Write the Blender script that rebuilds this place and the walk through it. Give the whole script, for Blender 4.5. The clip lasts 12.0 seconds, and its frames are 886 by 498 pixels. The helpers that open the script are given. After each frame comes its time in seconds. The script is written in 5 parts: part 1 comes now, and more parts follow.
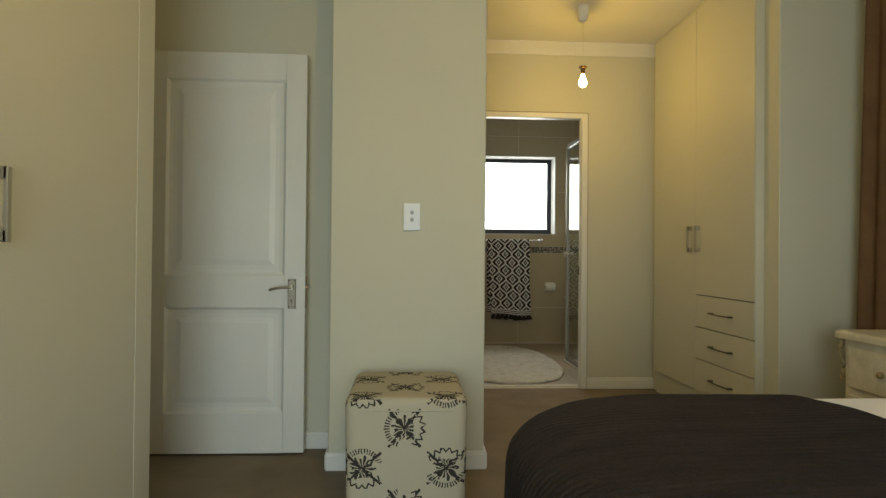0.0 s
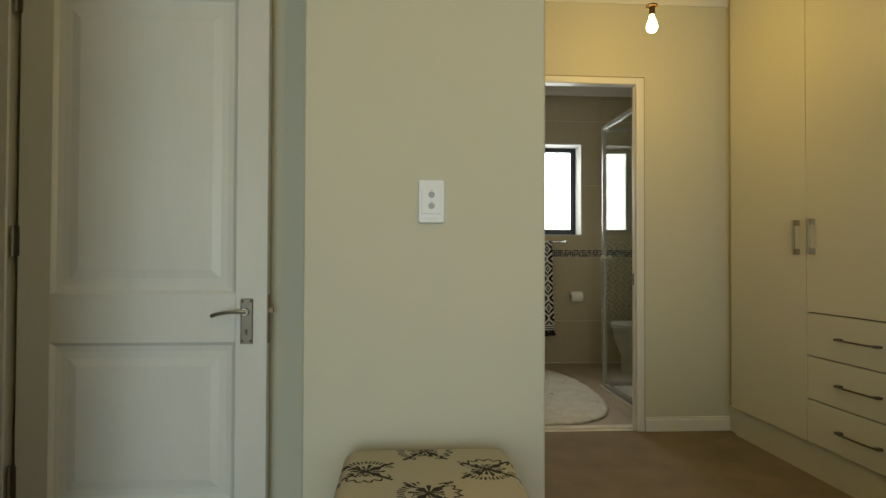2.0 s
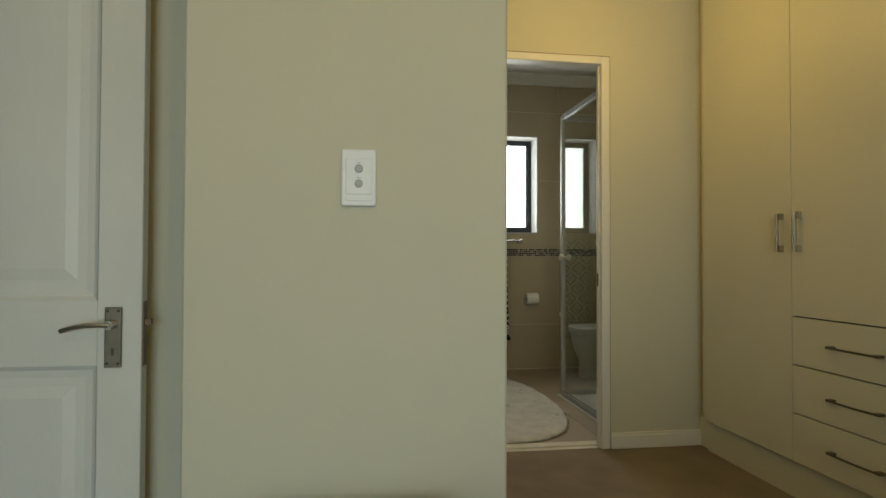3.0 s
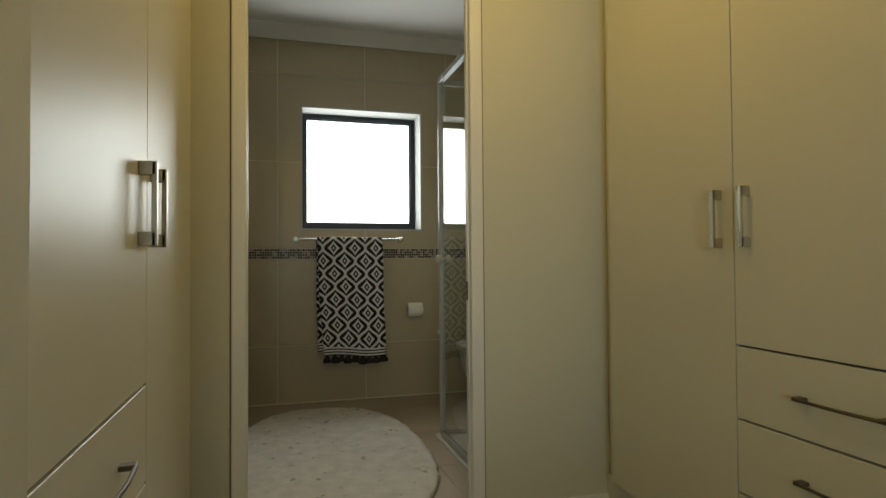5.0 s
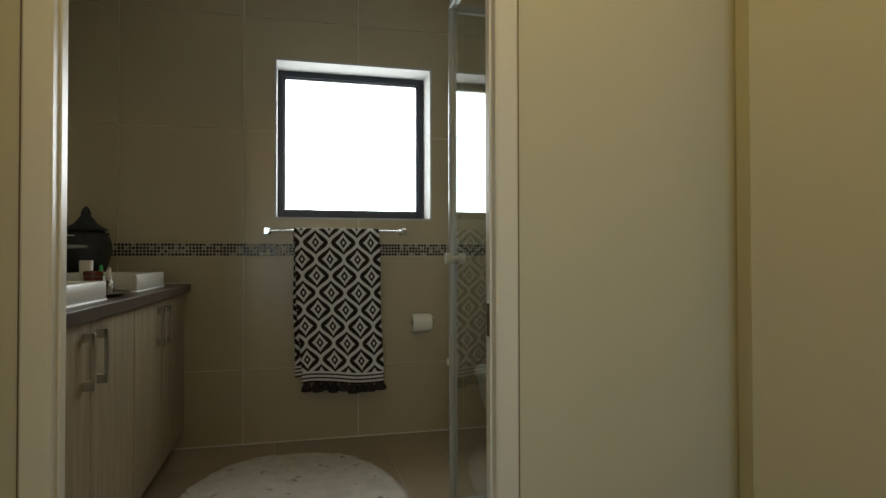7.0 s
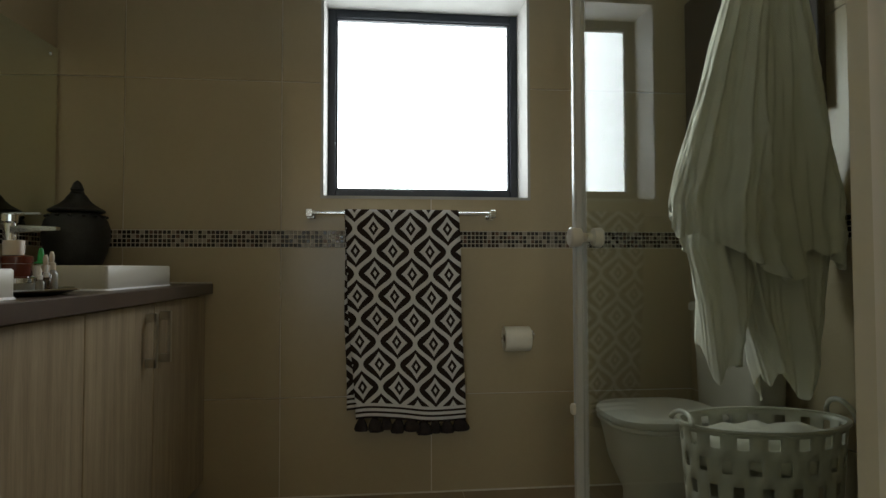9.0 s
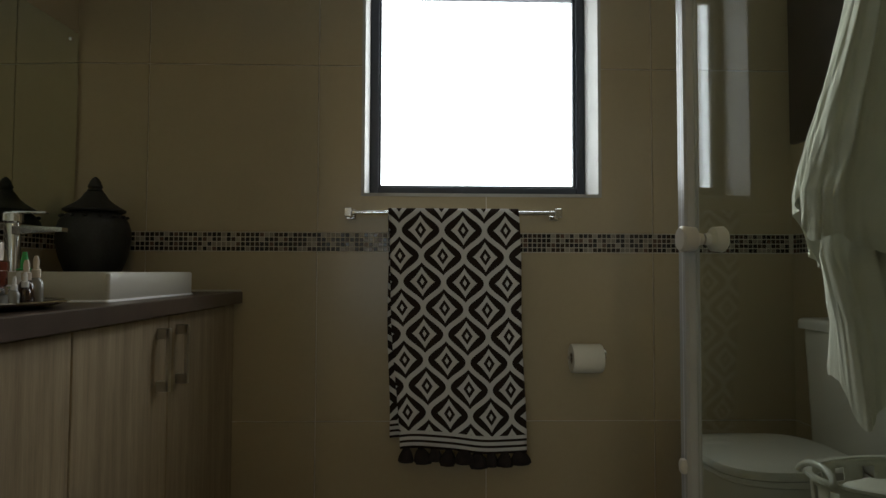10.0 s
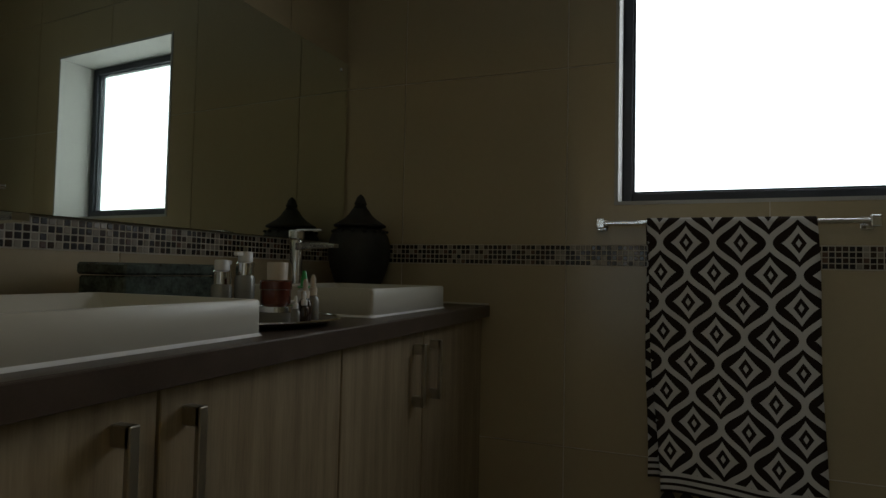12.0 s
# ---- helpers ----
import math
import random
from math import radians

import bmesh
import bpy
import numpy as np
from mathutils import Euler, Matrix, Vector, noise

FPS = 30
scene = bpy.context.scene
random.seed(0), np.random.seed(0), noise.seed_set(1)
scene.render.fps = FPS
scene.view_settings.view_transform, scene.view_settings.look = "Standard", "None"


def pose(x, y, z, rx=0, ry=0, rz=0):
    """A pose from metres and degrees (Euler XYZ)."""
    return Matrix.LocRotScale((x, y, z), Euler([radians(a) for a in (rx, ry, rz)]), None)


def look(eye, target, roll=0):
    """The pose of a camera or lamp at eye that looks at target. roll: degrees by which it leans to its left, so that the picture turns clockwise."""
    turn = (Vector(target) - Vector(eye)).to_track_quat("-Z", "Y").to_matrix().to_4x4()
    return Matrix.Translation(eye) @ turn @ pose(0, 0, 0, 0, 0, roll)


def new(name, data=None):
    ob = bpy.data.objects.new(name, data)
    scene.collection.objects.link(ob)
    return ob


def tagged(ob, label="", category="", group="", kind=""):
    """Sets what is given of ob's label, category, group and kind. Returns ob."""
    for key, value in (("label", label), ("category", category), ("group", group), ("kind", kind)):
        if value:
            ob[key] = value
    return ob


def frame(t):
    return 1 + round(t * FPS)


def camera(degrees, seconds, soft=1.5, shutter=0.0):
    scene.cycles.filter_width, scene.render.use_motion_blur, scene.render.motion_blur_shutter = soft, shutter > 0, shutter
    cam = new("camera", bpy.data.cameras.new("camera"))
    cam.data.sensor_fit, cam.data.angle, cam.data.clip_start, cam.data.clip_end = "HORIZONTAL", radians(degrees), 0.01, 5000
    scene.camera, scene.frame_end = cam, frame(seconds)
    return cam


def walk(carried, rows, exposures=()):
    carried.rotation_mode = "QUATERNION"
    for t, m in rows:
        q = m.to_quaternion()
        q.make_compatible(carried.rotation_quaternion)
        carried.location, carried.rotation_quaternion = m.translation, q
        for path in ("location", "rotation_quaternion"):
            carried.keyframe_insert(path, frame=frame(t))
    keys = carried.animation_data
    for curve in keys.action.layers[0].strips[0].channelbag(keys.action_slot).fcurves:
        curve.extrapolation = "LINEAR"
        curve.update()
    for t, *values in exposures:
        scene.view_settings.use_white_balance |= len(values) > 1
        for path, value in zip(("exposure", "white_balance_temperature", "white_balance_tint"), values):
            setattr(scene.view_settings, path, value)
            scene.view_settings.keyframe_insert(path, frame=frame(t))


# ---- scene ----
cam = camera(73.9, 12.0, soft=1.45)
PATH = [
    (0, (0.452, 0.146, 1.024), (0.565, 2.143, 1.042), 0.5),
    (0.5, (0.402, 0.394, 1.022), (0.52, 2.39, 1.045), 0.5),
    (1, (0.333, 0.641, 1.03), (0.46, 2.637, 1.057), 0.4),
    (1.5, (0.341, 0.92, 1.027), (0.472, 2.916, 1.058), 0.3),
    (2, (0.378, 1.168, 1.027), (0.511, 3.163, 1.06), 0.2),
    (2.5, (0.382, 1.393, 1.02), (0.558, 3.384, 1.056), 0.2),
    (3, (0.455, 1.591, 1.013), (0.749, 3.569, 1.05), 0.2),
    (3.5, (0.607, 1.825, 1.029), (1.018, 3.782, 1.067), -0.1),
    (5.5, (1.159, 2.731, 1.016), (1.709, 4.653, 1.061), -0.4),
    (6, (1.236, 2.998, 1.024), (1.775, 4.924, 1.07), -0.3),
    (6.5, (1.311, 3.25, 1.042), (1.8295, 5.186, 1.082), -0.1),
    (7, (1.377, 3.456, 1.038), (1.847, 5.397, 1.068), -0.1),
    (9, (1.491, 4.369, 0.962), (1.699, 6.357, 1.026), -0.1),
    (9.5, (1.474, 4.564, 0.971), (1.633, 6.556, 1.042), -0.0),
    (10, (1.484, 4.691, 0.974), (1.536, 6.689, 1.052), 0.2),
    (10.5, (1.497, 4.76, 0.992), (1.328, 6.751, 1.067), 0.3),
    (11, (1.472, 4.789, 1.002), (1.096, 6.751, 1.081), 0.6),
    (11.5, (1.428, 4.816, 1.012), (0.871, 6.735, 1.088), 1.1),
    (12, (1.406, 4.817, 1.017), (0.692, 6.683, 1.095), 1.2),
]
EXPOSURES = [(0.0, 0.12, 7200, 8), (2.0, 0.08, 7100, 8), (3.0, 0.02, 7000, 7), (3.5, 0.0, 6950, 7), (5.5, 0.05, 6720, 7), (7.0, -0.04, 6600, 9), (9.0, -0.14, 6600, 10), (9.5, -0.26, 6600, 10), (10.0, -0.46, 6600, 10),
             (10.5, -0.70, 6550, 10), (11.0, -0.95, 6500, 10), (11.5, -1.15, 6500, 10), (12.0, -1.34, 6500, 10)]
walk(cam, [(t, look(eye, target, roll)) for t, eye, target, roll in PATH], EXPOSURES)

# ---- world and large lights ----
world = bpy.data.worlds.new("sky")
scene.world = world
world.use_nodes = True
wn = world.node_tree
sky = wn.nodes.new("ShaderNodeTexSky")
sky.sky_type, sky.sun_disc, sky.sun_elevation, sky.sun_rotation = "NISHITA", False, radians(55), radians(200)
wn.links.new(sky.outputs["Color"], wn.nodes["Background"].inputs["Color"])
wn.nodes["Background"].inputs["Strength"].default_value = 0.15


def area(name, at, target, w, h, watts, colour):
    data = bpy.data.lights.new(name, "AREA")
    data.shape, data.size, data.size_y, data.energy, data.color = "RECTANGLE", w, h, watts, colour
    ob = new(name, data)
    ob.matrix_world = look(at, target)
    return ob


def point(name, at, watts, colour, size):
    data = bpy.data.lights.new(name, "POINT")
    data.energy, data.color, data.shadow_soft_size = watts, colour, size
    ob = new(name, data)
    ob.location = at
    return ob


BULB_WARM = (1.0, 0.60, 0.05)
area("bathroom_window_daylight", (1.69, 7.18, 1.72), (1.69, 6.0, 1.72), 0.88, 0.88, 16.5, (0.93, 0.97, 1.0))
# Cool daylight added behind the camera; its place is set by the shading wanted.
area("added_south_daylight", (0.20, -1.66, 1.0), (0.20, 0.0, 0.9), 1.5, 1.6, 54, (0.68, 0.87, 1.0))
# Weak fill added from the east side to lift the bedroom's west wardrobe.
area("added_east_fill", (2.86, 0.75, 1.45), (0.0, 0.75, 1.25), 1.5, 1.2, 3, (0.72, 0.89, 1.0))
point("passage_bulb_light", (1.569, 3.92, 2.148), 5.6, BULB_WARM, 0.028)
# Warm fill added for the bedroom's upper walls; no such bulb is in view.
point("added_bedroom_fill", (0.75, 1.25, 2.128), 11.0, BULB_WARM, 0.028)


# ---- materials ----
def material(name, colour, rough=0.6, metal=0.0, var=0.06, scale=6.0, fine=120.0, bump=0.15, dist=0.002, spec=0.5, island=False, hue=None, stretch=None, coat=0.0, rib=0.0):
    """A surface with variation at two scales: broad blotches and a fine grain that also gives relief."""
    m = bpy.data.materials.new(name)
    m.use_nodes = True
    nt, b = m.node_tree, m.node_tree.nodes["Principled BSDF"]
    b.inputs["Roughness"].default_value, b.inputs["Metallic"].default_value = rough, metal
    b.inputs["Specular IOR Level"].default_value, b.inputs["Coat Weight"].default_value = spec, coat
    co = nt.nodes.new("ShaderNodeTexCoord")
    mp = nt.nodes.new("ShaderNodeMapping")
    if stretch:
        mp.inputs["Scale"].default_value = stretch
    nt.links.new(co.outputs["Object"], mp.inputs["Vector"])
    broad, grain = nt.nodes.new("ShaderNodeTexNoise"), nt.nodes.new("ShaderNodeTexNoise")
    broad.inputs["Scale"].default_value, grain.inputs["Scale"].default_value = scale, fine
    broad.inputs["Detail"].default_value, grain.inputs["Detail"].default_value = 4, 3
    for n in (broad, grain):
        nt.links.new(mp.outputs["Vector"], n.inputs["Vector"])
    mix = nt.nodes.new("ShaderNodeMath")
    mix.operation = "MULTIPLY_ADD"
    mix.inputs[1].default_value = 0.4
    nt.links.new(grain.outputs["Fac"], mix.inputs[0])
    nt.links.new(broad.outputs["Fac"], mix.inputs[2])
    ramp = nt.nodes.new("ShaderNodeValToRGB")
    c = Vector(colour)
    c2 = Vector(hue) if hue else c
    ramp.color_ramp.elements[0].position, ramp.color_ramp.elements[1].position = 0.45, 0.95
    ramp.color_ramp.elements[0].color = (*(c2 * (1 - var)), 1)
    ramp.color_ramp.elements[1].color = (*[min(1, v) for v in c * (1 + var)], 1)
    nt.links.new(mix.outputs[0], ramp.inputs["Fac"])
    out = ramp.outputs["Color"]
    if island:
        info, geo = nt.nodes.new("ShaderNodeObjectInfo"), nt.nodes.new("ShaderNodeNewGeometry")
        add = nt.nodes.new("ShaderNodeMath")
        add.operation = "ADD"
        nt.links.new(info.outputs["Random"], add.inputs[0])
        nt.links.new(geo.outputs["Random Per Island"], add.inputs[1])
        fr = nt.nodes.new("ShaderNodeMath")
        fr.operation = "FRACT"
        nt.links.new(add.outputs[0], fr.inputs[0])
        pal = nt.nodes.new("ShaderNodeValToRGB")
        pal.color_ramp.interpolation = "CONSTANT"
        els = pal.color_ramp.elements
        for i, (p, col) in enumerate(island):
            e = els[i] if i < 2 else els.new(p)
            e.position, e.color = p, (*col, 1)
        mul = nt.nodes.new("ShaderNodeMix")
        mul.data_type, mul.blend_type = "RGBA", "MULTIPLY"
        mul.inputs["Factor"].default_value = 1.0
        nt.links.new(fr.outputs[0], pal.inputs["Fac"])
        nt.links.new(pal.outputs["Color"], mul.inputs["A"])
        nt.links.new(out, mul.inputs["B"])
        out = mul.outputs["Result"]
    nt.links.new(out, b.inputs["Base Color"])
    bp = nt.nodes.new("ShaderNodeBump")
    bp.inputs["Strength"].default_value, bp.inputs["Distance"].default_value = bump, dist
    nt.links.new(mix.outputs[0], bp.inputs["Height"])
    if rib:
        wv, sm = nt.nodes.new("ShaderNodeTexWave"), nt.nodes.new("ShaderNodeMath")
        wv.bands_direction = "Y"
        wv.inputs["Scale"].default_value, wv.inputs["Distortion"].default_value, wv.inputs["Detail Scale"].default_value = rib, 2.5, 6.0
        nt.links.new(co.outputs["Object"], wv.inputs["Vector"])
        sm.operation = "ADD"
        nt.links.new(mix.outputs[0], sm.inputs[0])
        nt.links.new(wv.outputs["Fac"], sm.inputs[1])
        nt.links.new(sm.outputs[0], bp.inputs["Height"])
    nt.links.new(bp.outputs["Normal"], b.inputs["Normal"])
    rr = nt.nodes.new("ShaderNodeMapRange")
    rr.inputs["To Min"].default_value, rr.inputs["To Max"].default_value = max(0.0, rough - 0.06), min(1.0, rough + 0.06)
    nt.links.new(broad.outputs["Fac"], rr.inputs["Value"])
    nt.links.new(rr.outputs["Result"], b.inputs["Roughness"])
    return m


def glass(name, rough=0.0, tint=(0.93, 0.97, 0.95), ior=1.5):
    m = bpy.data.materials.new(name)
    m.use_nodes = True
    b = m.node_tree.nodes["Principled BSDF"]
    b.inputs["Base Color"].default_value = (*tint, 1)
    b.inputs["Transmission Weight"].default_value, b.inputs["Roughness"].default_value, b.inputs["IOR"].default_value = 1.0, rough, ior
    return m


def mirror_glass():
    m = bpy.data.materials.new("silvered_mirror")
    m.use_nodes = True
    b = m.node_tree.nodes["Principled BSDF"]
    b.inputs["Base Color"].default_value, b.inputs["Metallic"].default_value, b.inputs["Roughness"].default_value = (0.80, 0.86, 0.78, 1), 1.0, 0.015
    return m


def glowing(name, colour, strength):
    m = bpy.data.materials.new(name)
    m.use_nodes = True
    b = m.node_tree.nodes["Principled BSDF"]
    b.inputs["Emission Color"].default_value, b.inputs["Emission Strength"].default_value = (*colour, 1), strength
    return m


class Graph:
    """Short hands for a chain of maths nodes."""

    def __init__(self, m):
        self.nt = m.node_tree

    def op(self, kind, a, b=0.0, c=0.0):
        n = self.nt.nodes.new("ShaderNodeMath")
        n.operation = kind
        for i, v in enumerate((a, b, c)):
            if isinstance(v, (int, float)):
                n.inputs[i].default_value = v
            else:
                self.nt.links.new(v, n.inputs[i])
        return n.outputs[0]

    def blend(self, f, dark, light):
        n = self.nt.nodes.new("ShaderNodeMix")
        n.data_type = "RGBA"
        self.nt.links.new(f, n.inputs["Factor"])
        for key, v in (("A", dark), ("B", light)):
            if isinstance(v, tuple):
                n.inputs[key].default_value = (*v, 1)
            else:
                self.nt.links.new(v, n.inputs[key])
        return n.outputs["Result"]


def towel_weave():
    """Dark ogee lattice with nested diamonds on a pale ground, three stripes along the hem."""
    m = material("ogee_towel_cotton", (0.5, 0.5, 0.5), 0.95, fine=600, bump=0.5, dist=0.003, spec=0.1)
    g, nt = Graph(m), m.node_tree
    co = nt.nodes.new("ShaderNodeTexCoord")
    sp = nt.nodes.new("ShaderNodeSeparateXYZ")
    nt.links.new(co.outputs["UV"], sp.inputs[0])
    u = g.op("DIVIDE", sp.outputs[0], 0.158)
    v = g.op("DIVIDE", g.op("SUBTRACT", sp.outputs[1], 0.034), 0.188)
    au = g.op("PINGPONG", u, 0.5)
    wave = g.op("COSINE", g.op("MULTIPLY", v, 2 * math.pi))
    h = g.op("MULTIPLY_ADD", wave, 0.25, 0.25)
    inside = g.op("LESS_THAN", au, h)
    av = g.op("PINGPONG", v, 0.5)
    U = g.op("ADD", g.op("MULTIPLY", inside, au), g.op("MULTIPLY", g.op("SUBTRACT", 1.0, inside), g.op("SUBTRACT", 0.5, au)))
    V = g.op("ADD", g.op("MULTIPLY", inside, av), g.op("MULTIPLY", g.op("SUBTRACT", 1.0, inside), g.op("SUBTRACT", 0.5, av)))
    slope = g.op("MULTIPLY", g.op("SINE", g.op("MULTIPLY", v, 2 * math.pi)), 1.20)
    lean = g.op("SQRT", g.op("MULTIPLY_ADD", slope, slope, 1.0))
    e = g.op("DIVIDE", g.op("ABSOLUTE", g.op("SUBTRACT", au, h)), lean)
    band = g.op("LESS_THAN", e, 0.058)
    star = g.op("LESS_THAN", g.op("ADD", g.op("POWER", g.op("DIVIDE", U, 0.295), 0.86), g.op("POWER", g.op("DIVIDE", V, 0.285), 0.86)), 1.0)
    dia = g.op("GREATER_THAN", g.op("ADD", g.op("DIVIDE", U, 0.135), g.op("DIVIDE", V, 0.16)), 1.0)
    dot = g.op("LESS_THAN", g.op("ADD", g.op("DIVIDE", U, 0.05), g.op("DIVIDE", V, 0.068)), 1.0)
    pale = g.op("MAXIMUM", band, g.op("MAXIMUM", g.op("MULTIPLY", star, dia), dot))
    hem = g.op("LESS_THAN", sp.outputs[1], 0.062)
    stripe = g.op("GREATER_THAN", g.op("FRACT", g.op("DIVIDE", sp.outputs[1], 0.0207)), 0.42)
    pale = g.op("ADD", g.op("MULTIPLY", hem, stripe), g.op("MULTIPLY", g.op("SUBTRACT", 1.0, hem), pale))
    nt.links.new(g.blend(pale, (0.030, 0.021, 0.018), (0.62, 0.61, 0.60)), nt.nodes["Principled BSDF"].inputs["Base Color"])
    return m


def emblem_fabric():
    """Cream upholstery printed with dark radiating emblems."""
    m = material("printed_cream_fabric", (0.5, 0.5, 0.5), 0.9, fine=500, bump=0.3, dist=0.001, spec=0.15)
    g, nt = Graph(m), m.node_tree
    co = nt.nodes.new("ShaderNodeTexCoord")
    sp = nt.nodes.new("ShaderNodeSeparateXYZ")
    nt.links.new(co.outputs["UV"], sp.inputs[0])
    nz = nt.nodes.new("ShaderNodeTexNoise")
    nz.inputs["Scale"].default_value, nz.inputs["Detail"].default_value = 55, 4
    nt.links.new(co.outputs["UV"], nz.inputs["Vector"])
    row = g.op("FLOOR", g.op("DIVIDE", sp.outputs[1], 0.155))
    odd = g.op("FLOORED_MODULO", row, 2.0)
    x = g.op("SUBTRACT", g.op("FLOORED_MODULO", g.op("MULTIPLY_ADD", odd, 0.16, sp.outputs[0]), 0.32), 0.16)
    y = g.op("SUBTRACT", g.op("FLOORED_MODULO", sp.outputs[1], 0.155), 0.0775)
    x = g.op("MULTIPLY_ADD", g.op("SUBTRACT", nz.outputs["Fac"], 0.5), 0.014, x)
    way = g.op("MULTIPLY_ADD", g.op("FLOORED_MODULO", g.op("FLOOR", g.op("DIVIDE", sp.outputs[0], 0.32)), 2.0), 2.0, -1.0)
    even = g.op("SUBTRACT", 1.0, odd)
    turned_x = g.op("ADD", g.op("MULTIPLY", odd, x), g.op("MULTIPLY", even, g.op("MULTIPLY", way, y)))
    turned_y = g.op("ADD", g.op("MULTIPLY", odd, y), g.op("MULTIPLY", even, x))
    x, y = g.op("MULTIPLY", turned_x, 0.88), g.op("MULTIPLY", turned_y, 0.88)
    r = g.op("SQRT", g.op("ADD", g.op("MULTIPLY", x, x), g.op("MULTIPLY", y, y)))
    th = g.op("ARCTAN2", y, x)
    ray = g.op("GREATER_THAN", g.op("SINE", g.op("MULTIPLY_ADD", nz.outputs["Fac"], 10.0, g.op("MULTIPLY", th, 14.0))), -0.35)
    core = g.op("MULTIPLY", ray, g.op("LESS_THAN", r, g.op("MULTIPLY_ADD", g.op("SINE", g.op("MULTIPLY", th, 9.0)), 0.006, 0.040)))
    eye = g.op("LESS_THAN", g.op("ADD", g.op("MULTIPLY", g.op("SUBTRACT", x, 0.046), g.op("MULTIPLY", g.op("SUBTRACT", x, 0.046), 3.0)), g.op("MULTIPLY", y, y)), 0.0007)
    crown = g.op("MULTIPLY", g.op("LESS_THAN", g.op("ABSOLUTE", g.op("SUBTRACT", r, g.op("MULTIPLY_ADD", g.op("PINGPONG", g.op("MULTIPLY", th, 2.6), 0.5), 0.030, 0.055))), 0.0042), g.op("GREATER_THAN", x, 0.024))
    fan = g.op("MULTIPLY", g.op("GREATER_THAN", g.op("SINE", g.op("MULTIPLY", th, 40.0)), 0.0), g.op("LESS_THAN", g.op("ABSOLUTE", g.op("SUBTRACT", r, 0.060)), 0.009))
    fan = g.op("MULTIPLY", fan, g.op("LESS_THAN", x, -0.020))
    limb = g.op("MULTIPLY", g.op("LESS_THAN", g.op("ABSOLUTE", g.op("SUBTRACT", g.op("ABSOLUTE", x), g.op("MULTIPLY", g.op("ABSOLUTE", y), 0.85))), 0.0060), g.op("MULTIPLY", g.op("LESS_THAN", r, 0.084), g.op("GREATER_THAN", nz.outputs["Fac"], 0.40)))
    ink = g.op("MAXIMUM", g.op("MULTIPLY", core, g.op("SUBTRACT", 1.0, eye)), g.op("MAXIMUM", crown, g.op("MAXIMUM", fan, limb)))
    worn = g.op("MULTIPLY", ink, g.op("MULTIPLY_ADD", g.op("GREATER_THAN", nz.outputs["Fac"], 0.38), 0.45, 0.5))
    nt.links.new(g.blend(worn, (0.47, 0.43, 0.33), (0.018, 0.016, 0.018)), nt.nodes["Principled BSDF"].inputs["Base Color"])
    return m


WALL = material("cream_wall_paint", (0.60, 0.583, 0.468), 0.75, var=0.025, scale=1.5, fine=220, bump=0.10, dist=0.0015, spec=0.3)
CEILING = material("white_ceiling_paint", (0.74, 0.73, 0.70), 0.85, var=0.03, scale=2, fine=150, bump=0.1)
TRIM = material("white_gloss_trim", (0.74, 0.73, 0.68), 0.38, var=0.03, scale=3, fine=90, bump=0.05)
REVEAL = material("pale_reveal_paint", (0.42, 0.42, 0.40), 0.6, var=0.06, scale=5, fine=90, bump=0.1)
DOORPAINT = material("white_door_enamel", (0.74, 0.74, 0.69), 0.42, var=0.03, scale=3, fine=70, bump=0.06, stretch=(3, 3, 1))
CABINET = material("cream_melamine", (0.62, 0.603, 0.493), 0.44, var=0.02, scale=1.5, fine=160, bump=0.03)
# Near-black as painted shade in gaps, holes, toe-kick; also plain dark legs and base.
DARKGAP = material("gap_shade_and_dark_board", (0.10, 0.09, 0.07), 0.8)
CARPET = material("taupe_loop_carpet", (0.25, 0.203, 0.15), 0.97, var=0.16, scale=4, fine=420, bump=0.8, dist=0.006, spec=0.1)
PLATE = material("worn_nickel_plate", (0.20, 0.175, 0.135), 0.42, 1.0, var=0.12, scale=25, fine=300, bump=0.05)
DARKSTEEL = material("dark_bronze_pull", (0.17, 0.15, 0.12), 0.38, 1.0, var=0.08, scale=20, fine=300, bump=0.05)
STEEL = material("brushed_nickel", (0.50, 0.465, 0.395), 0.36, 1.0, var=0.05, scale=20, fine=300, bump=0.05)
CHROME = material("polished_chrome", (0.80, 0.80, 0.80), 0.09, 1.0, var=0.03, scale=12, fine=200, bump=0.01)
BRASS = material("aged_bronze", (0.16, 0.10, 0.06), 0.4, 0.9, var=0.2, scale=30)
PLASTIC = material("white_plastic", (0.78, 0.79, 0.80), 0.35, var=0.02)
GREYBTN = material("grey_plastic_button", (0.40, 0.41, 0.42), 0.45)
THROW = material("charcoal_knitted_throw", (0.026, 0.021, 0.021), 0.95, var=0.35, scale=9, fine=160, bump=0.9, dist=0.006, spec=0.12, stretch=(0.6, 2.2, 1), rib=14.0)
LINEN = material("white_bed_linen", (0.78, 0.77, 0.78), 0.9, var=0.04, scale=6, fine=300, bump=0.3, spec=0.2)
CURTAIN = material("brown_curtain_cloth", (0.16, 0.09, 0.045), 0.9, var=0.2, scale=8, fine=300, bump=0.4, spec=0.15)
DISTRESSED = material("distressed_ivory_paint", (0.66, 0.62, 0.50), 0.5, var=0.1, scale=14, fine=90, hue=(0.58, 0.52, 0.38))
GILT = material("dull_gilt_carving", (0.30, 0.235, 0.12), 0.5, 0.2, var=0.35, scale=40)
TILE = material("greige_porcelain_tile", (0.414, 0.344, 0.220), 0.30, var=0.045, scale=2.2, fine=60, bump=0.02, spec=0.5, island=[(0.0, (1, 1, 1)), (0.34, (0.965, 0.965, 0.96)), (0.67, (0.985, 0.98, 0.97))])
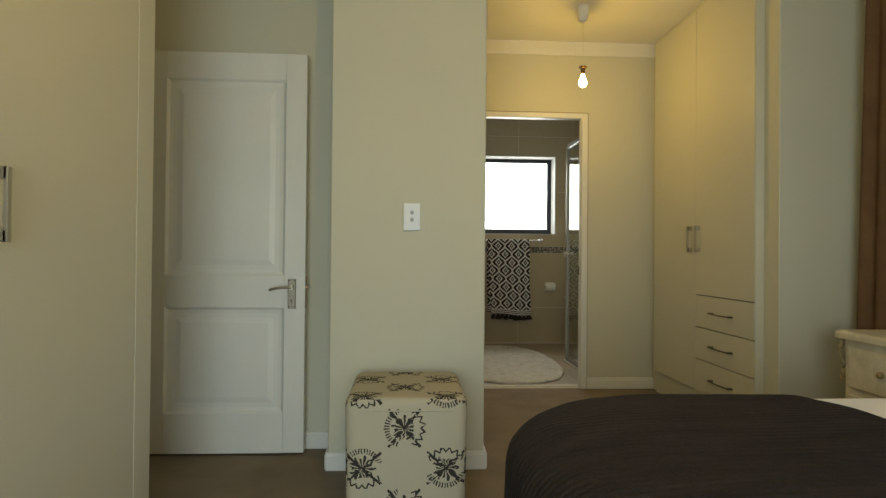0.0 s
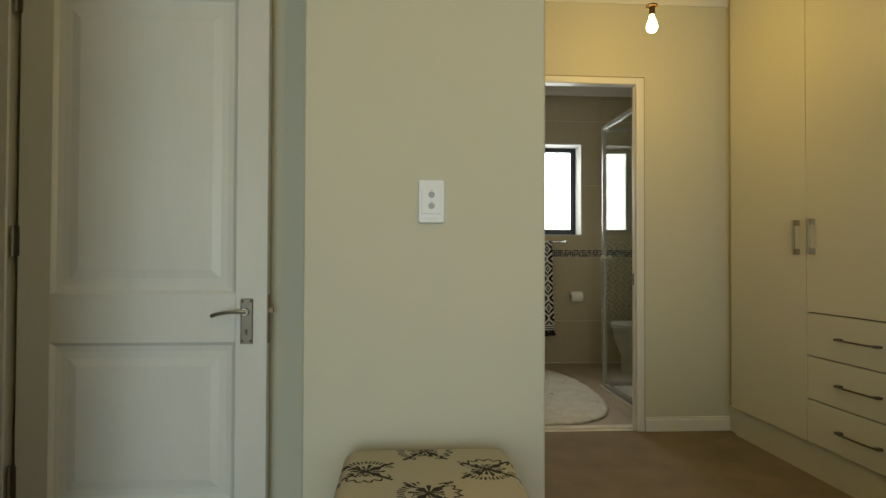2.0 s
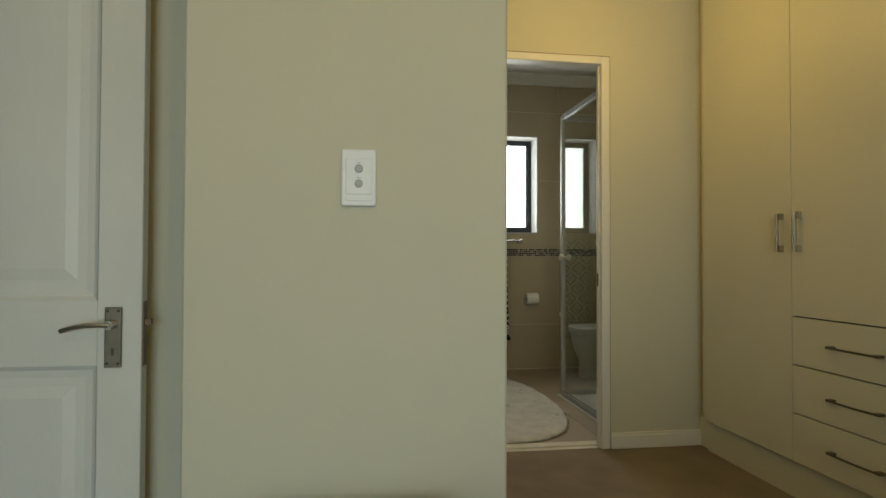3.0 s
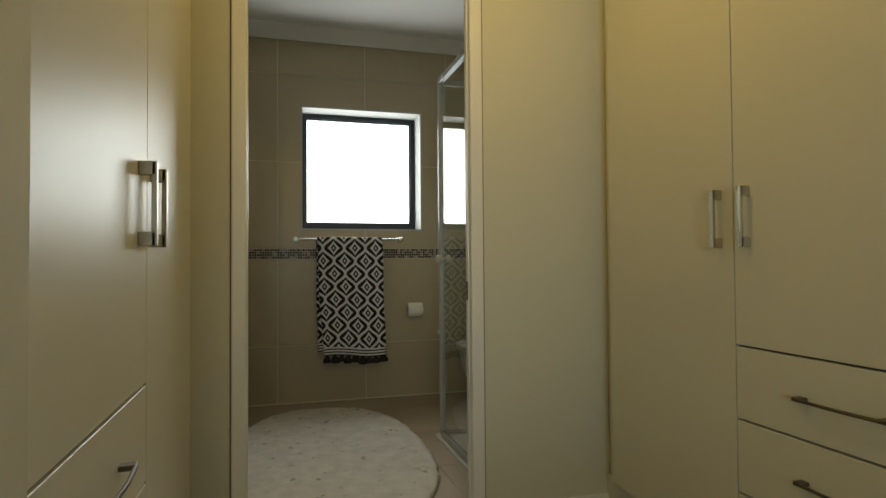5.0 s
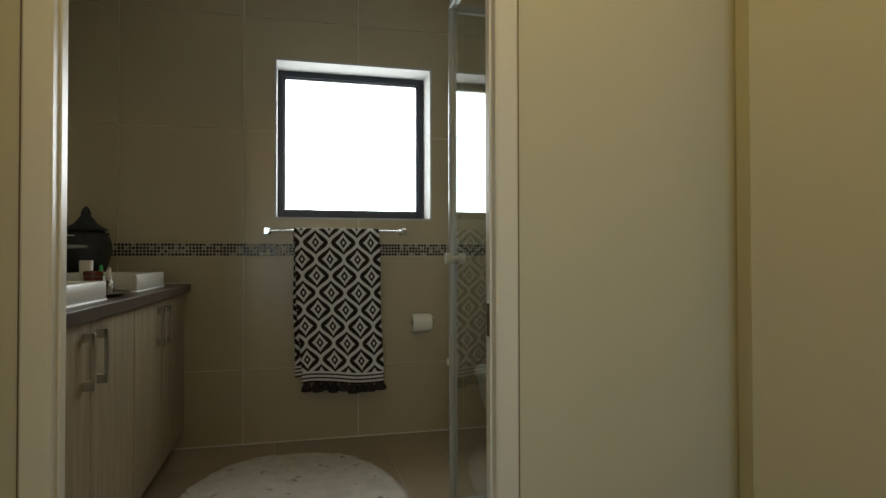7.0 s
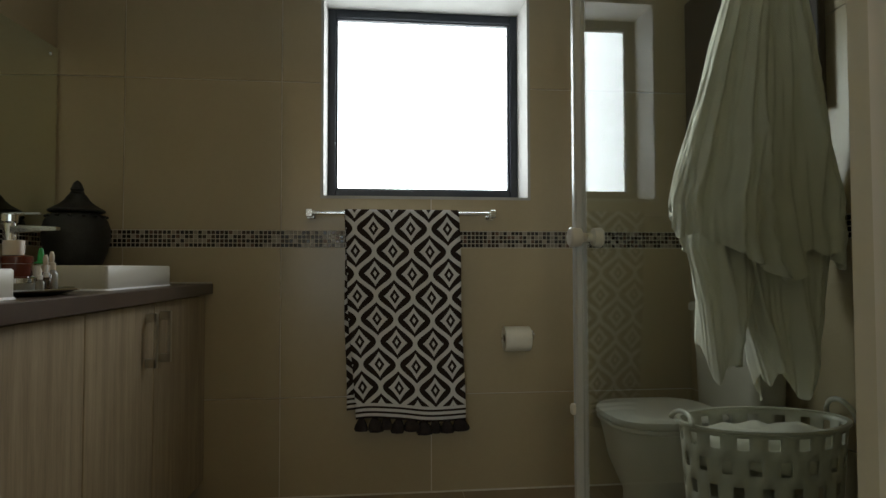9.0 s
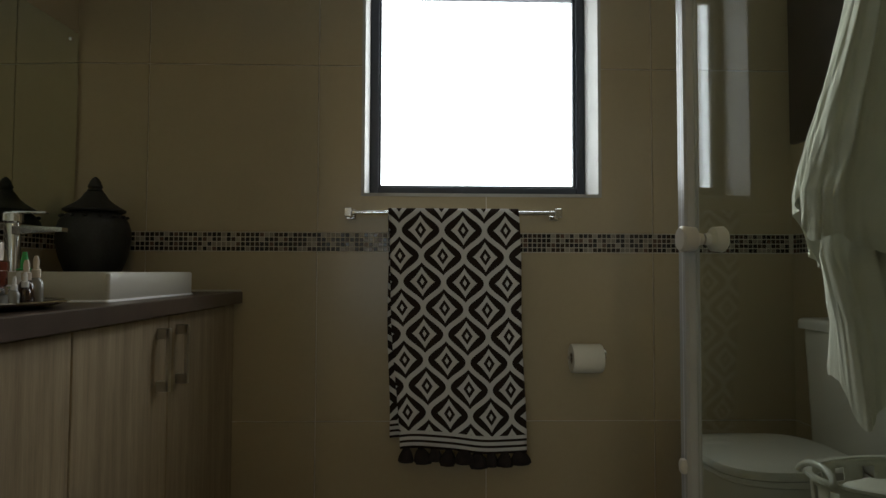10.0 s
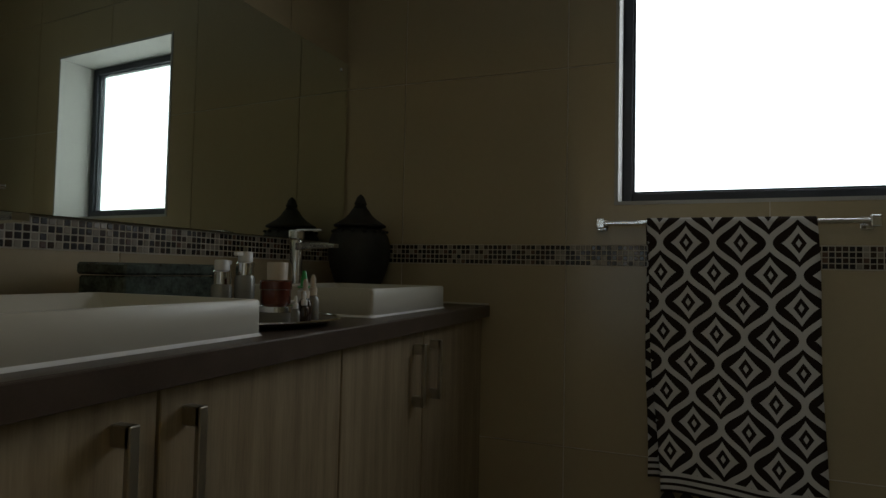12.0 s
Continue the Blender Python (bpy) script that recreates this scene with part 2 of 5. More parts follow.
GROUT = material("pale_grout", (0.68, 0.64, 0.55), 0.9, var=0.1, scale=10)
BANDGROUT = material("mosaic_grout", (0.50, 0.46, 0.38), 0.9, var=0.1, scale=10)
FLOORTILE = material("tan_floor_tile", (0.36, 0.28, 0.185), 0.42, var=0.07, scale=3, fine=80, bump=0.04, island=[(0.0, (1, 1, 1)), (0.5, (0.95, 0.95, 0.95))])
CHIP = material("glass_mosaic_chip", (0.92, 0.92, 0.92), 0.24, var=0.12, scale=60, fine=200, bump=0.05, spec=0.35, coat=0.08,
                island=[(0.0, (0.018, 0.014, 0.012)), (0.30, (0.045, 0.028, 0.018)), (0.50, (0.022, 0.020, 0.022)), (0.68, (0.26, 0.23, 0.19)), (0.82, (0.12, 0.07, 0.05)), (0.90, (0.34, 0.31, 0.26))])
WOOD = material("pale_ash_laminate", (0.340, 0.274, 0.178), 0.45, var=0.16, scale=5, fine=40, bump=0.06, stretch=(9, 9, 0.5), hue=(0.275, 0.214, 0.136))
COUNTER = material("dark_taupe_worktop", (0.072, 0.051, 0.039), 0.34, var=0.22, scale=14, fine=260, bump=0.05)
PORCELAIN = material("white_glazed_ceramic", (0.55, 0.535, 0.465), 0.40, var=0.02, scale=3, bump=0.0, coat=0.0)
DARKSTONE = material("black_carved_stone", (0.022, 0.023, 0.022), 0.55, var=0.4, scale=16, fine=130, bump=0.5, dist=0.004)
ALUMINIUM = material("charcoal_aluminium", (0.022, 0.027, 0.036), 0.45, 0.2, var=0.1, scale=10)
WHITEALU = material("white_powdercoat", (0.36, 0.36, 0.34), 0.25, var=0.04)
RUG = material("white_shaggy_pile", (0.70, 0.67, 0.60), 0.98, var=0.12, scale=14, fine=260, bump=1.0, dist=0.012, spec=0.1)
nt = RUG.node_tree
spots, cut_off, tone = nt.nodes.new("ShaderNodeTexNoise"), nt.nodes.new("ShaderNodeValToRGB"), nt.nodes.new("ShaderNodeMix")
where = nt.nodes.new("ShaderNodeTexCoord")
spots.inputs["Scale"].default_value, spots.inputs["Detail"].default_value, spots.inputs["Roughness"].default_value = 13, 6, 0.72
cut_off.color_ramp.elements[0].position, cut_off.color_ramp.elements[1].position = 0.605, 0.66
tone.data_type = "RGBA"
nt.links.new(where.outputs["Object"], spots.inputs["Vector"])
nt.links.new(spots.outputs["Fac"], cut_off.inputs["Fac"])
nt.links.new(cut_off.outputs["Color"], tone.inputs["Factor"])
nt.links.new(nt.nodes["Principled BSDF"].inputs["Base Color"].links[0].from_socket, tone.inputs["A"])
tone.inputs["B"].default_value = (0.36, 0.31, 0.24, 1)
nt.links.new(tone.outputs["Result"], nt.nodes["Principled BSDF"].inputs["Base Color"])
PAPER = material("toilet_paper", (0.74, 0.71, 0.61), 0.95, var=0.03, fine=300, bump=0.3)
CARD = material("cardboard_core", (0.20, 0.13, 0.08), 0.9)
TERRY = material("white_terry_cloth", (0.80, 0.78, 0.66), 0.97, var=0.06, scale=12, fine=420, bump=0.7, dist=0.004, spec=0.1)
TASSEL = material("dark_cotton_tassel", (0.022, 0.015, 0.014), 0.97, var=0.3, scale=40, fine=300, bump=0.6)
KNOB = material("ivory_knob_plastic", (0.50, 0.47, 0.40), 0.3, var=0.04)
BASKETP = material("white_basket_plastic", (0.64, 0.64, 0.55), 0.35, var=0.03)
PICTURE = material("dark_brown_canvas", (0.035, 0.024, 0.018), 0.6, var=0.5, scale=5)
SMOKEGLASS = material("mottled_green_glass", (0.055, 0.075, 0.065), 0.2, var=0.6, scale=40, fine=160, bump=0.4, coat=0.4)
AMBER = material("amber_cosmetic_jar", (0.12, 0.026, 0.013), 0.2, var=0.1, coat=0.5)
BROWNGLASS = material("brown_dropper_glass", (0.035, 0.016, 0.008), 0.12, coat=0.5)
GREENCAP = material("green_cap", (0.03, 0.38, 0.09), 0.4)
CREAMCAP = material("cream_cap", (0.62, 0.55, 0.46), 0.45)
FROST = material("frosted_bottle", (0.24, 0.24, 0.22), 0.25, coat=0.4)
TOWEL, EMBLEM, PANE, SHOWERGLASS, MIRROR = towel_weave(), emblem_fabric(), glass("window_glass"), glass("shower_glass", 0.0, (0.93, 0.97, 0.945), 1.22), mirror_glass()
BULBGLASS = glowing("lit_bulb_glass", (1.0, 0.80, 0.42), 28)


# ---- building helpers ----
def box(bm, x0, y0, z0, x1, y1, z1, bevel=0.0, seg=1):
    made = bmesh.ops.create_cube(bm, size=1, matrix=Matrix.Translation(((x0 + x1) / 2, (y0 + y1) / 2, (z0 + z1) / 2)) @ Matrix.Diagonal((abs(x1 - x0), abs(y1 - y0), abs(z1 - z0), 1)))
    if bevel:
        edges = list({e for v in made["verts"] for e in v.link_edges})
        bmesh.ops.bevel(bm, geom=edges, offset=bevel, segments=seg, affect="EDGES", profile=0.5)
    return bm


def boxed(*args, **kw):
    return box(bmesh.new(), *args, **kw)


def loft(bm, rings, cap=(True, True)):
    rows = [[bm.verts.new(p) for p in ring] for ring in rings]
    n = len(rows[0])
    for a, b in zip(rows, rows[1:]):
        for i in range(n):
            bm.faces.new((a[i], a[(i + 1) % n], b[(i + 1) % n], b[i]))
    if cap[0]:
        bm.faces.new(rows[0][::-1])
    if cap[1]:
        bm.faces.new(rows[-1])
    return bm


def rounded(x0, y0, x1, y1, r, z, n=6):
    out = []
    for cx, cy, a0 in ((x1 - r, y1 - r, 0), (x0 + r, y1 - r, 90), (x0 + r, y0 + r, 180), (x1 - r, y0 + r, 270)):
        for i in range(n + 1):
            a = radians(a0 + 90 * i / n)
            out.append((cx + r * math.cos(a), cy + r * math.sin(a), z))
    return out


def slab(bm, x0, y0, x1, y1, z0, z1, corner, edge, n=6, steps=4, foot=0.0):
    """A block with rounded corners in plan and a rounded upper edge."""
    rings = [rounded(x0 + foot, y0 + foot, x1 - foot, y1 - foot, corner, z0, n)]
    for i in range(steps + 1):
        a = radians(90 * i / steps)
        d = edge * (1 - math.cos(a))
        rings.append(rounded(x0 + d, y0 + d, x1 - d, y1 - d, max(0.002, corner - d * 0.6), z1 - edge + edge * math.sin(a), n))
    return loft(bm, rings)


def lathe(bm, profile, at, n=24, squash=1.0, cap=(True, True)):
    x, y, z = at
    return loft(bm, [[(x + r * math.cos(2 * math.pi * i / n), y + squash * r * math.sin(2 * math.pi * i / n), z + h) for i in range(n)] for r, h in profile], cap)


def tube(bm, pts, r, n=8):
    pts = [Vector(p) for p in pts]
    rings = []
    for i, p in enumerate(pts):
        d = (pts[min(i + 1, len(pts) - 1)] - pts[max(i - 1, 0)]).normalized()
        a = d.cross(Vector((0, 0, 1)) if abs(d.z) < 0.9 else Vector((1, 0, 0))).normalized()
        b = d.cross(a)
        rings.append([p + r * (math.cos(2 * math.pi * k / n) * a + math.sin(2 * math.pi * k / n) * b) for k in range(n)])
    return loft(bm, rings)


def origin(ob):
    at = Vector((0, 0, 0))
    while ob:
        at += ob.location
        ob = ob.parent
    return at


def part(name, bm, mat, parent=None, label="", smooth=False):
    bmesh.ops.recalc_face_normals(bm, faces=bm.faces)
    if parent:
        bmesh.ops.translate(bm, verts=bm.verts, vec=-origin(parent))
    me = bpy.data.meshes.new(name)
    if smooth:
        for f in bm.faces:
            f.smooth = True
    bm.to_mesh(me)
    bm.free()
    me.materials.append(mat)
    ob = new(name, me)
    ob.parent = parent
    if smooth == "angle":
        me.set_sharp_from_angle(angle=radians(40))
    return tagged(ob, label)


def thing(name, at, label, category, group="", kind=""):
    ob = new(name)
    ob.location = at
    ob.empty_display_size = 0.05
    return tagged(ob, label, category, group, kind)


def structure(name, bm, mat, label, category):
    return tagged(part(name, bm, mat), label, category, "", "structure")


# ---- plan ----
CEIL, BATHCEIL = 2.65, 2.74
WARD_R, WARD_L = 2.302, 0.795
BATH_Y0, BATH_Y1, BATH_X0, BATH_X1 = 4.747, 6.92, 0.16, 2.89
PART_Y = 4.617
SKEW = 0.045  # the mirror wall runs slightly out of square


def west_x(y):
    return BATH_X0 + SKEW * (y - BATH_Y1)



structure("floor", boxed(-2.3, -1.9, -0.1, 3.1, PART_Y + 0.02, 0.0), CARPET, "taupe wall-to-wall loop-pile carpet in the bedroom and passage", "carpet")
structure("ceiling", boxed(-2.3, -1.9, CEIL, 3.1, PART_Y + 0.06, CEIL + 0.08), CEILING, "plain white painted ceiling over bedroom and passage", "ceiling")
structure("ceiling_bathroom", boxed(-0.1, PART_Y + 0.07, BATHCEIL, 3.0, 7.2, BATHCEIL + 0.08), CEILING, "plain white painted bathroom ceiling", "ceiling")

# walls of bedroom and passage
bm = bmesh.new()
box(bm, -1.05, -1.72, 0, -0.93, 2.38, CEIL)
box(bm, -1.05, 2.38, 2.06, -0.93, 3.22, CEIL)
box(bm, -1.05, 3.22, 0, -0.93, 3.40, CEIL)
structure("wall_west", bm, WALL, "cream painted wall with the open entrance doorway", "wall")
structure("wall_behind_door", boxed(-0.93, 3.285, 0, 0.085, 3.40, CEIL), WALL, "cream painted wall behind the open door", "wall")
structure("wall_pier", box(boxed(0.075, 2.963, 0, 0.815, 3.182, CEIL, bevel=0.006), 0.076, 3.18, 0, 0.10, 3.29, CEIL), WALL, "cream painted wall pier with a light switch", "wall")
structure("wall_behind_wardrobe", boxed(-0.05, 3.40, 0, 0.10, PART_Y, CEIL), WALL, "plain cream wall behind the built-in wardrobe", "wall")
structure("wall_nib", boxed(2.348, 3.07, 0, 2.95, 3.202, CEIL, bevel=0.004), WALL, "cream painted wall beside the built-in wardrobe", "wall")
bm = bmesh.new()
box(bm, 2.80, -1.72, 0, 2.95, -0.02, CEIL)
box(bm, 2.80, 1.52, 0, 2.95, 3.068, CEIL)
box(bm, 2.80, -0.02, 0, 2.95, 1.52, 0.83)
box(bm, 2.80, -0.02, 2.07, 2.95, 1.52, CEIL)
structure("wall_east", bm, WALL, "cream bedroom wall with a curtained window", "wall")
structure("wall_passage_east", boxed(2.92, 3.204, 0, 3.0, PART_Y, CEIL), WALL, "plain cream wall behind the wardrobe", "wall")
# Never in view; the opening is added to fit the south daylight lamp.
bm = bmesh.new()
box(bm, -0.93, -1.72, 0, -0.57, -1.6, CEIL)
box(bm, 0.97, -1.72, 0, 2.80, -1.6, CEIL)
box(bm, -0.57, -1.72, 0, 0.97, -1.6, 0.18)
box(bm, -0.57, -1.72, 1.82, 0.97, -1.6, CEIL)
structure("wall_south", bm, WALL, "cream bedroom wall with an unseen opening added for daylight", "wall")
bm = bmesh.new()
box(bm, -2.3, 1.2, 0, -2.2, 4.6, CEIL)
box(bm, -2.2, 1.2, 0, -1.05, 1.3, CEIL)
box(bm, -2.2, 4.5, 0, -1.05, 4.6, CEIL)
structure("wall_hall", bm, WALL, "plain wall of the unlit hall beyond the door", "wall")
bm = bmesh.new()
box(bm, -0.04, PART_Y, 0, 0.909, BATH_Y0, BATHCEIL)
box(bm, 1.817, PART_Y, 0, 3.0, BATH_Y0, BATHCEIL)
box(bm, 0.909, PART_Y, 2.120, 1.817, BATH_Y0, BATHCEIL)
structure("wall_partition", bm, WALL, "cream painted partition with the bathroom doorway", "wall")


def frame_set(name, x0, x1, top, y0, y1, label, w=0.049, lip=0.012):
    root = thing(name, ((x0 + x1) / 2, (y0 + y1) / 2, 0), label, "door frame", kind="structure")
    for a, b in ((x0, x0 + w), (x1 - w, x1)):
        part("jamb", box(boxed(a, y0 - lip, 0, b, y1 + lip, top, bevel=0.004), a + 0.012 if a == x0 else a - 0.004, y0 + 0.02, 0, b + 0.004 if a == x0 else b - 0.012, y1 - 0.01, top - w + 0.004), TRIM, root)
    part("lintel", boxed(x0 + w, y0 - lip, top - w + 0.008, x1 - w, y1 + lip, top, bevel=0.004), TRIM, root)
    # Thin brown strips stand in for the shadow between frame and wall.
    for a, b, c, d in ((x0 - 0.005, x0 - 0.0005, 0.0, top + 0.005), (x1 + 0.0005, x1 + 0.005, 0.0, top + 0.005), (x0, x1, top + 0.0005, top + 0.006)):
        part("shadow_gap", boxed(a, y0 - 0.002, c if c == 0 or a == x0 else top, b, y0 + 0.002, d), CARD, root, "brown strip painted as the shadow line round the frame")
    return root


frame_set("door_frame", 0.909, 1.817, 2.120, PART_Y, PART_Y + 0.05, "white painted timber door frame of the bathroom doorway")
strike = tagged(part("strike_plate", boxed(1.7622, 4.638, 0.872, 1.7642, 4.656, 0.942, bevel=0.0008), BRASS), "dark bronze strike plate let into the door frame", "strike plate")
part("strike_hole", boxed(1.7614, 4.642, 0.895, 1.7626, 4.652, 0.922), DARKGAP, strike)
structure("threshold", boxed(0.911, PART_Y + 0.066, -0.05, 1.815, BATH_Y0, 0.006, bevel=0.003), GROUT, "pale strip at the bathroom threshold", "threshold")

# cornices
def cornice(name, pts, depth, mat, label):
    """A coved moulding along a straight line from a to b, with n pointing into the room."""
    (ax, ay), (bx, by), (nx, ny), z = pts
    prof = [(0, 0), (0, -0.085), (0.010, -0.085), (0.014, -0.072), (0.030, -0.050), (0.052, -0.026), (0.066, -0.012), (0.070, 0.0)]
    bm = bmesh.new()
    k = depth / 0.07
    loft(bm, [[(px + nx * d * k, py + ny * d * k, z + h) for d, h in prof] for px, py in ((ax, ay), (bx, by))])
    return structure(name, bm, mat, label, "cornice")


cornice("cornice", ((0.767, PART_Y - 0.001), (2.343, PART_Y - 0.001), (0, -1), CEIL), 0.065, TRIM, "white coved plaster cornice over the bathroom doorway")
cornice("cornice_bathroom_north", ((BATH_X0, BATH_Y1 - 0.001), (BATH_X1, BATH_Y1 - 0.001), (0, -1), BATHCEIL), 0.10, CEILING, "white coved cornice above the window wall")
cornice("cornice_bathroom_west", ((west_x(BATH_Y0) + 0.001, BATH_Y0), (west_x(BATH_Y1) + 0.001, BATH_Y1), (1, 0), BATHCEIL), 0.10, CEILING, "white coved cornice above the mirror wall")


def baseboard(name, x0, y0, x1, y1, side):
    """A skirting with a stepped, rounded top; side is the way it faces."""
    sx, sy = side
    bm = bmesh.new()
    for t, h in ((0.016, 0.072), (0.011, 0.086)):
        box(bm, min(x0, x0 + sx * t), min(y0, y0 + sy * t), 0, max(x1, x1 + sx * t), max(y1, y1 + sy * t), h, bevel=0.003)
    return structure(name, bm, TRIM, "white stepped timber baseboard", "baseboard")


baseboard("baseboard_pier", 0.065, 2.962, 0.826, 2.962, (0, -1))
baseboard("baseboard_pier_return", 0.816, 2.965, 0.816, 3.180, (1, 0))
baseboard("baseboard_pier_west", 0.074, 2.965, 0.074, 3.268, (-1, 0))
baseboard("baseboard_behind_door", -0.92, 3.284, 0.056, 3.284, (0, -1))
baseboard("baseboard_partition_east", 1.819, PART_Y - 0.001, 2.343, PART_Y - 0.001, (0, -1))
baseboard("baseboard_partition_west", 0.767, PART_Y - 0.001, 0.907, PART_Y - 0.001, (0, -1))
baseboard("baseboard_nib", 2.350, 3.069, 2.795, 3.069, (0, -1))


# ---- doors, wardrobes and bedroom things ----
def panel_door(root, x0, x1, y, z0, z1, t=0.04):
    """A two-panel door in the plane y, facing -y: stiles, rails and raised fields with a moulded edge."""
    stile, rails = 0.105, ((z0, z0 + 0.20), (z0 + 0.735, z0 + 0.895), (z1 - 0.135, z1))
    bm = bmesh.new()
    for a, b in ((x0, x0 + stile), (x1 - stile, x1)):
        box(bm, a, y, z0, b, y + t, z1, bevel=0.002)
    for a, b in rails:
        box(bm, x0 + stile, y, a, x1 - stile, y + t, b)
    leaf = part("door_leaf", bm, DOORPAINT, root)
    for (_, a), (b, _) in zip(rails, rails[1:]):
        bm = bmesh.new()
        prof = ((0.0, 0.0), (0.012, 0.010), (0.030, 0.013), (0.052, 0.013), (0.080, 0.008))
        rings = []
        for d, depth in prof:
            rings.append([(px, y + depth, pz) for px, pz in ((x0 + stile + d, a + d), (x1 - stile - d, a + d), (x1 - stile - d, b - d), (x0 + stile + d, b - d))])
        loft(bm, rings, (False, True))
        box(bm, x0 + stile, y + 0.016, a, x1 - stile, y + t - 0.008, b)
        part("door_panel", bm, DOORPAINT, root)
    return leaf


door = thing("door_1", (-0.89, 3.205, 0.012), "white painted two-panel timber door standing wide open", "door", kind="structure")
panel_door(door, -0.878, -0.077, 3.175, 0.012, 2.036)
plate = part("lock_plate", slab(bmesh.new(), -0.162, 3.166, -0.122, 3.174, 0.742, 0.892, 0.003, 0.002, 2, 2), PLATE, door, "brushed nickel lock plate")
for px in (-0.155, -0.129):
    for pz in (0.752, 0.883):
        bm = bmesh.new()
        bmesh.ops.create_uvsphere(bm, u_segments=8, v_segments=5, radius=0.0035, matrix=Matrix.Translation((px, 3.166, pz)))
        part("screw", bm, BRASS, plate)
part("keyhole", box(boxed(-0.145, 3.164, 0.772, -0.139, 3.168, 0.784), -0.146, 3.164, 0.782, -0.138, 3.168, 0.79, bevel=0.002), DARKGAP, plate)
bm = bmesh.new()
tube(bm, [(-0.142, 3.168, 0.850), (-0.142, 3.135, 0.850)], 0.011, 12)
tube(bm, [(-0.136, 3.128, 0.850), (-0.159, 3.124, 0.852), (-0.189, 3.124, 0.851), (-0.219, 3.126, 0.846), (-0.246, 3.130, 0.838)], 0.0065, 8)
part("door_handle", bm, STEEL, door, "curved nickel lever handle", "angle")
part("latch", box(boxed(-0.0768, 3.183, 0.742, -0.0745, 3.208, 0.905), -0.0745, 3.188, 0.845, -0.060, 3.203, 0.860), BRASS, door)
for hz in (0.25, 1.03, 1.83):
    bm = bmesh.new()
    lathe(bm, [(0.005, 0), (0.005, 0.10)], (-0.893, 3.171, hz), 8)
    box(bm, -0.893, 3.171, hz, -0.870, 3.1745, hz + 0.10)
    part("hinge", bm, STEEL, door)
# frame of the entrance doorway, set in the west wall
root = thing("door_frame_entrance", (-0.99, 2.8, 0), "white painted timber frame of the entrance doorway", "door frame", kind="structure")
for a, b in ((2.38, 2.43), (3.17, 3.22)):
    part("jamb", boxed(-1.06, a, 0, -0.91, b, 2.06, bevel=0.004), TRIM, root)
part("lintel", boxed(-1.06, 2.43, 2.045, -0.91, 3.17, 2.075, bevel=0.004), TRIM, root)


def bar_handle(name, parent, x, y, z, length, out, upright=True):
    """A flat bar pull on two square posts; out is +1 or -1 along x."""
    bm = bmesh.new()
    h = length / 2
    for s in (-1, 1):
        if upright:
            box(bm, x, y - 0.008, z + s * h - (0.028 if s > 0 else 0), x + out * 0.032, y + 0.008, z + s * h + (0 if s > 0 else 0.028), bevel=0.0015)
        else:
            box(bm, x, y + s * h - 0.012, z - 0.005, x + out * 0.028, y + s * h + 0.012, z + 0.005, bevel=0.0015)
    if upright:
        box(bm, x + out * 0.024, y - 0.008, z - h, x + out * 0.034, y + 0.008, z + h, bevel=0.0015)
    else:
        pts = [(x + out * (0.026 + 0.006 * math.cos(math.pi * k / 6)), y + h * k / 3, z) for k in range(-3, 4)]
        tube(bm, pts, 0.0043, 8)
    return part(name, bm, STEEL if upright else DARKSTEEL, parent)


def wardrobe(name, label, plane, out, y0, y1, back, leaves, drawers=(), plinth=0.16, top=2.632, set_back=0.024):
    """A built-in cupboard whose doors lie in the plane x; leaves: (y0, y1, z0, z1, handle y or None, handle z)."""
    root = thing(name, ((plane + back) / 2, (y0 + y1) / 2, 0), label, "wardrobe")
    inner = plane - out * 0.021
    # Body coloured near-black, so the gaps between the doors look shaded.
    part("body", boxed(min(inner, back), y0, plinth, max(inner, back), y1, CEIL - 0.002), DARKGAP, root)
    part("plinth", boxed(min(plane - out * set_back, back), y0, 0, max(plane - out * set_back, back), y1, plinth - 0.002), CABINET, root)
    part("top_filler", boxed(min(plane - out * 0.004, inner), y0, top + 0.003, max(plane - out * 0.004, inner), y1, CEIL - 0.001), CABINET, root)
    for a, b, c, d, hy, hz in leaves:
        leaf = part("wardrobe_door", boxed(min(inner + out * 0.002, plane), a + 0.002, c + 0.002, max(inner + out * 0.002, plane), b - 0.002, d - 0.002, bevel=0.0012), CABINET, root)
        if hy:
            bar_handle("handle", leaf, plane, hy, hz, 0.168, out)
    for a, b, c, d in drawers:
        front = part("drawer", boxed(min(inner + out * 0.002, plane), a + 0.002, c + 0.002, max(inner + out * 0.002, plane), b - 0.002, d - 0.002, bevel=0.0012), CABINET, root)
        bar_handle("handle", front, plane, (a + b) / 2, (c + d) / 2, 0.215, out, False)
    return root


def stile(root, plane, out, y0, y1):
    return part("side_stile", boxed(min(plane - out * 0.02, plane + out * 0.001), y0, 0, max(plane - out * 0.02, plane + out * 0.001), y1, CEIL - 0.002, bevel=0.0015), CABINET, root)


def filler(root, plane, out, y0, y1):
    return part("filler", boxed(min(plane - out * 0.07, plane - out * 0.052), y0, 0.16, max(plane - out * 0.07, plane - out * 0.052), y1, CEIL - 0.002), CABINET, root)


r = wardrobe("wardrobe", "cream built-in wardrobe with tall doors and three drawers", WARD_R, -1, 3.207, 4.515, 2.91,
             [(3.868, 4.515, 0.163, 2.632, 3.918, 1.137), (3.210, 3.868, 0.779, 2.632, 3.812, 1.137)],
             [(3.210, 3.868, 0.574, 0.777), (3.210, 3.868, 0.369, 0.572), (3.210, 3.868, 0.163, 0.367)])
filler(r, WARD_R, -1, 4.517, PART_Y - 0.003)
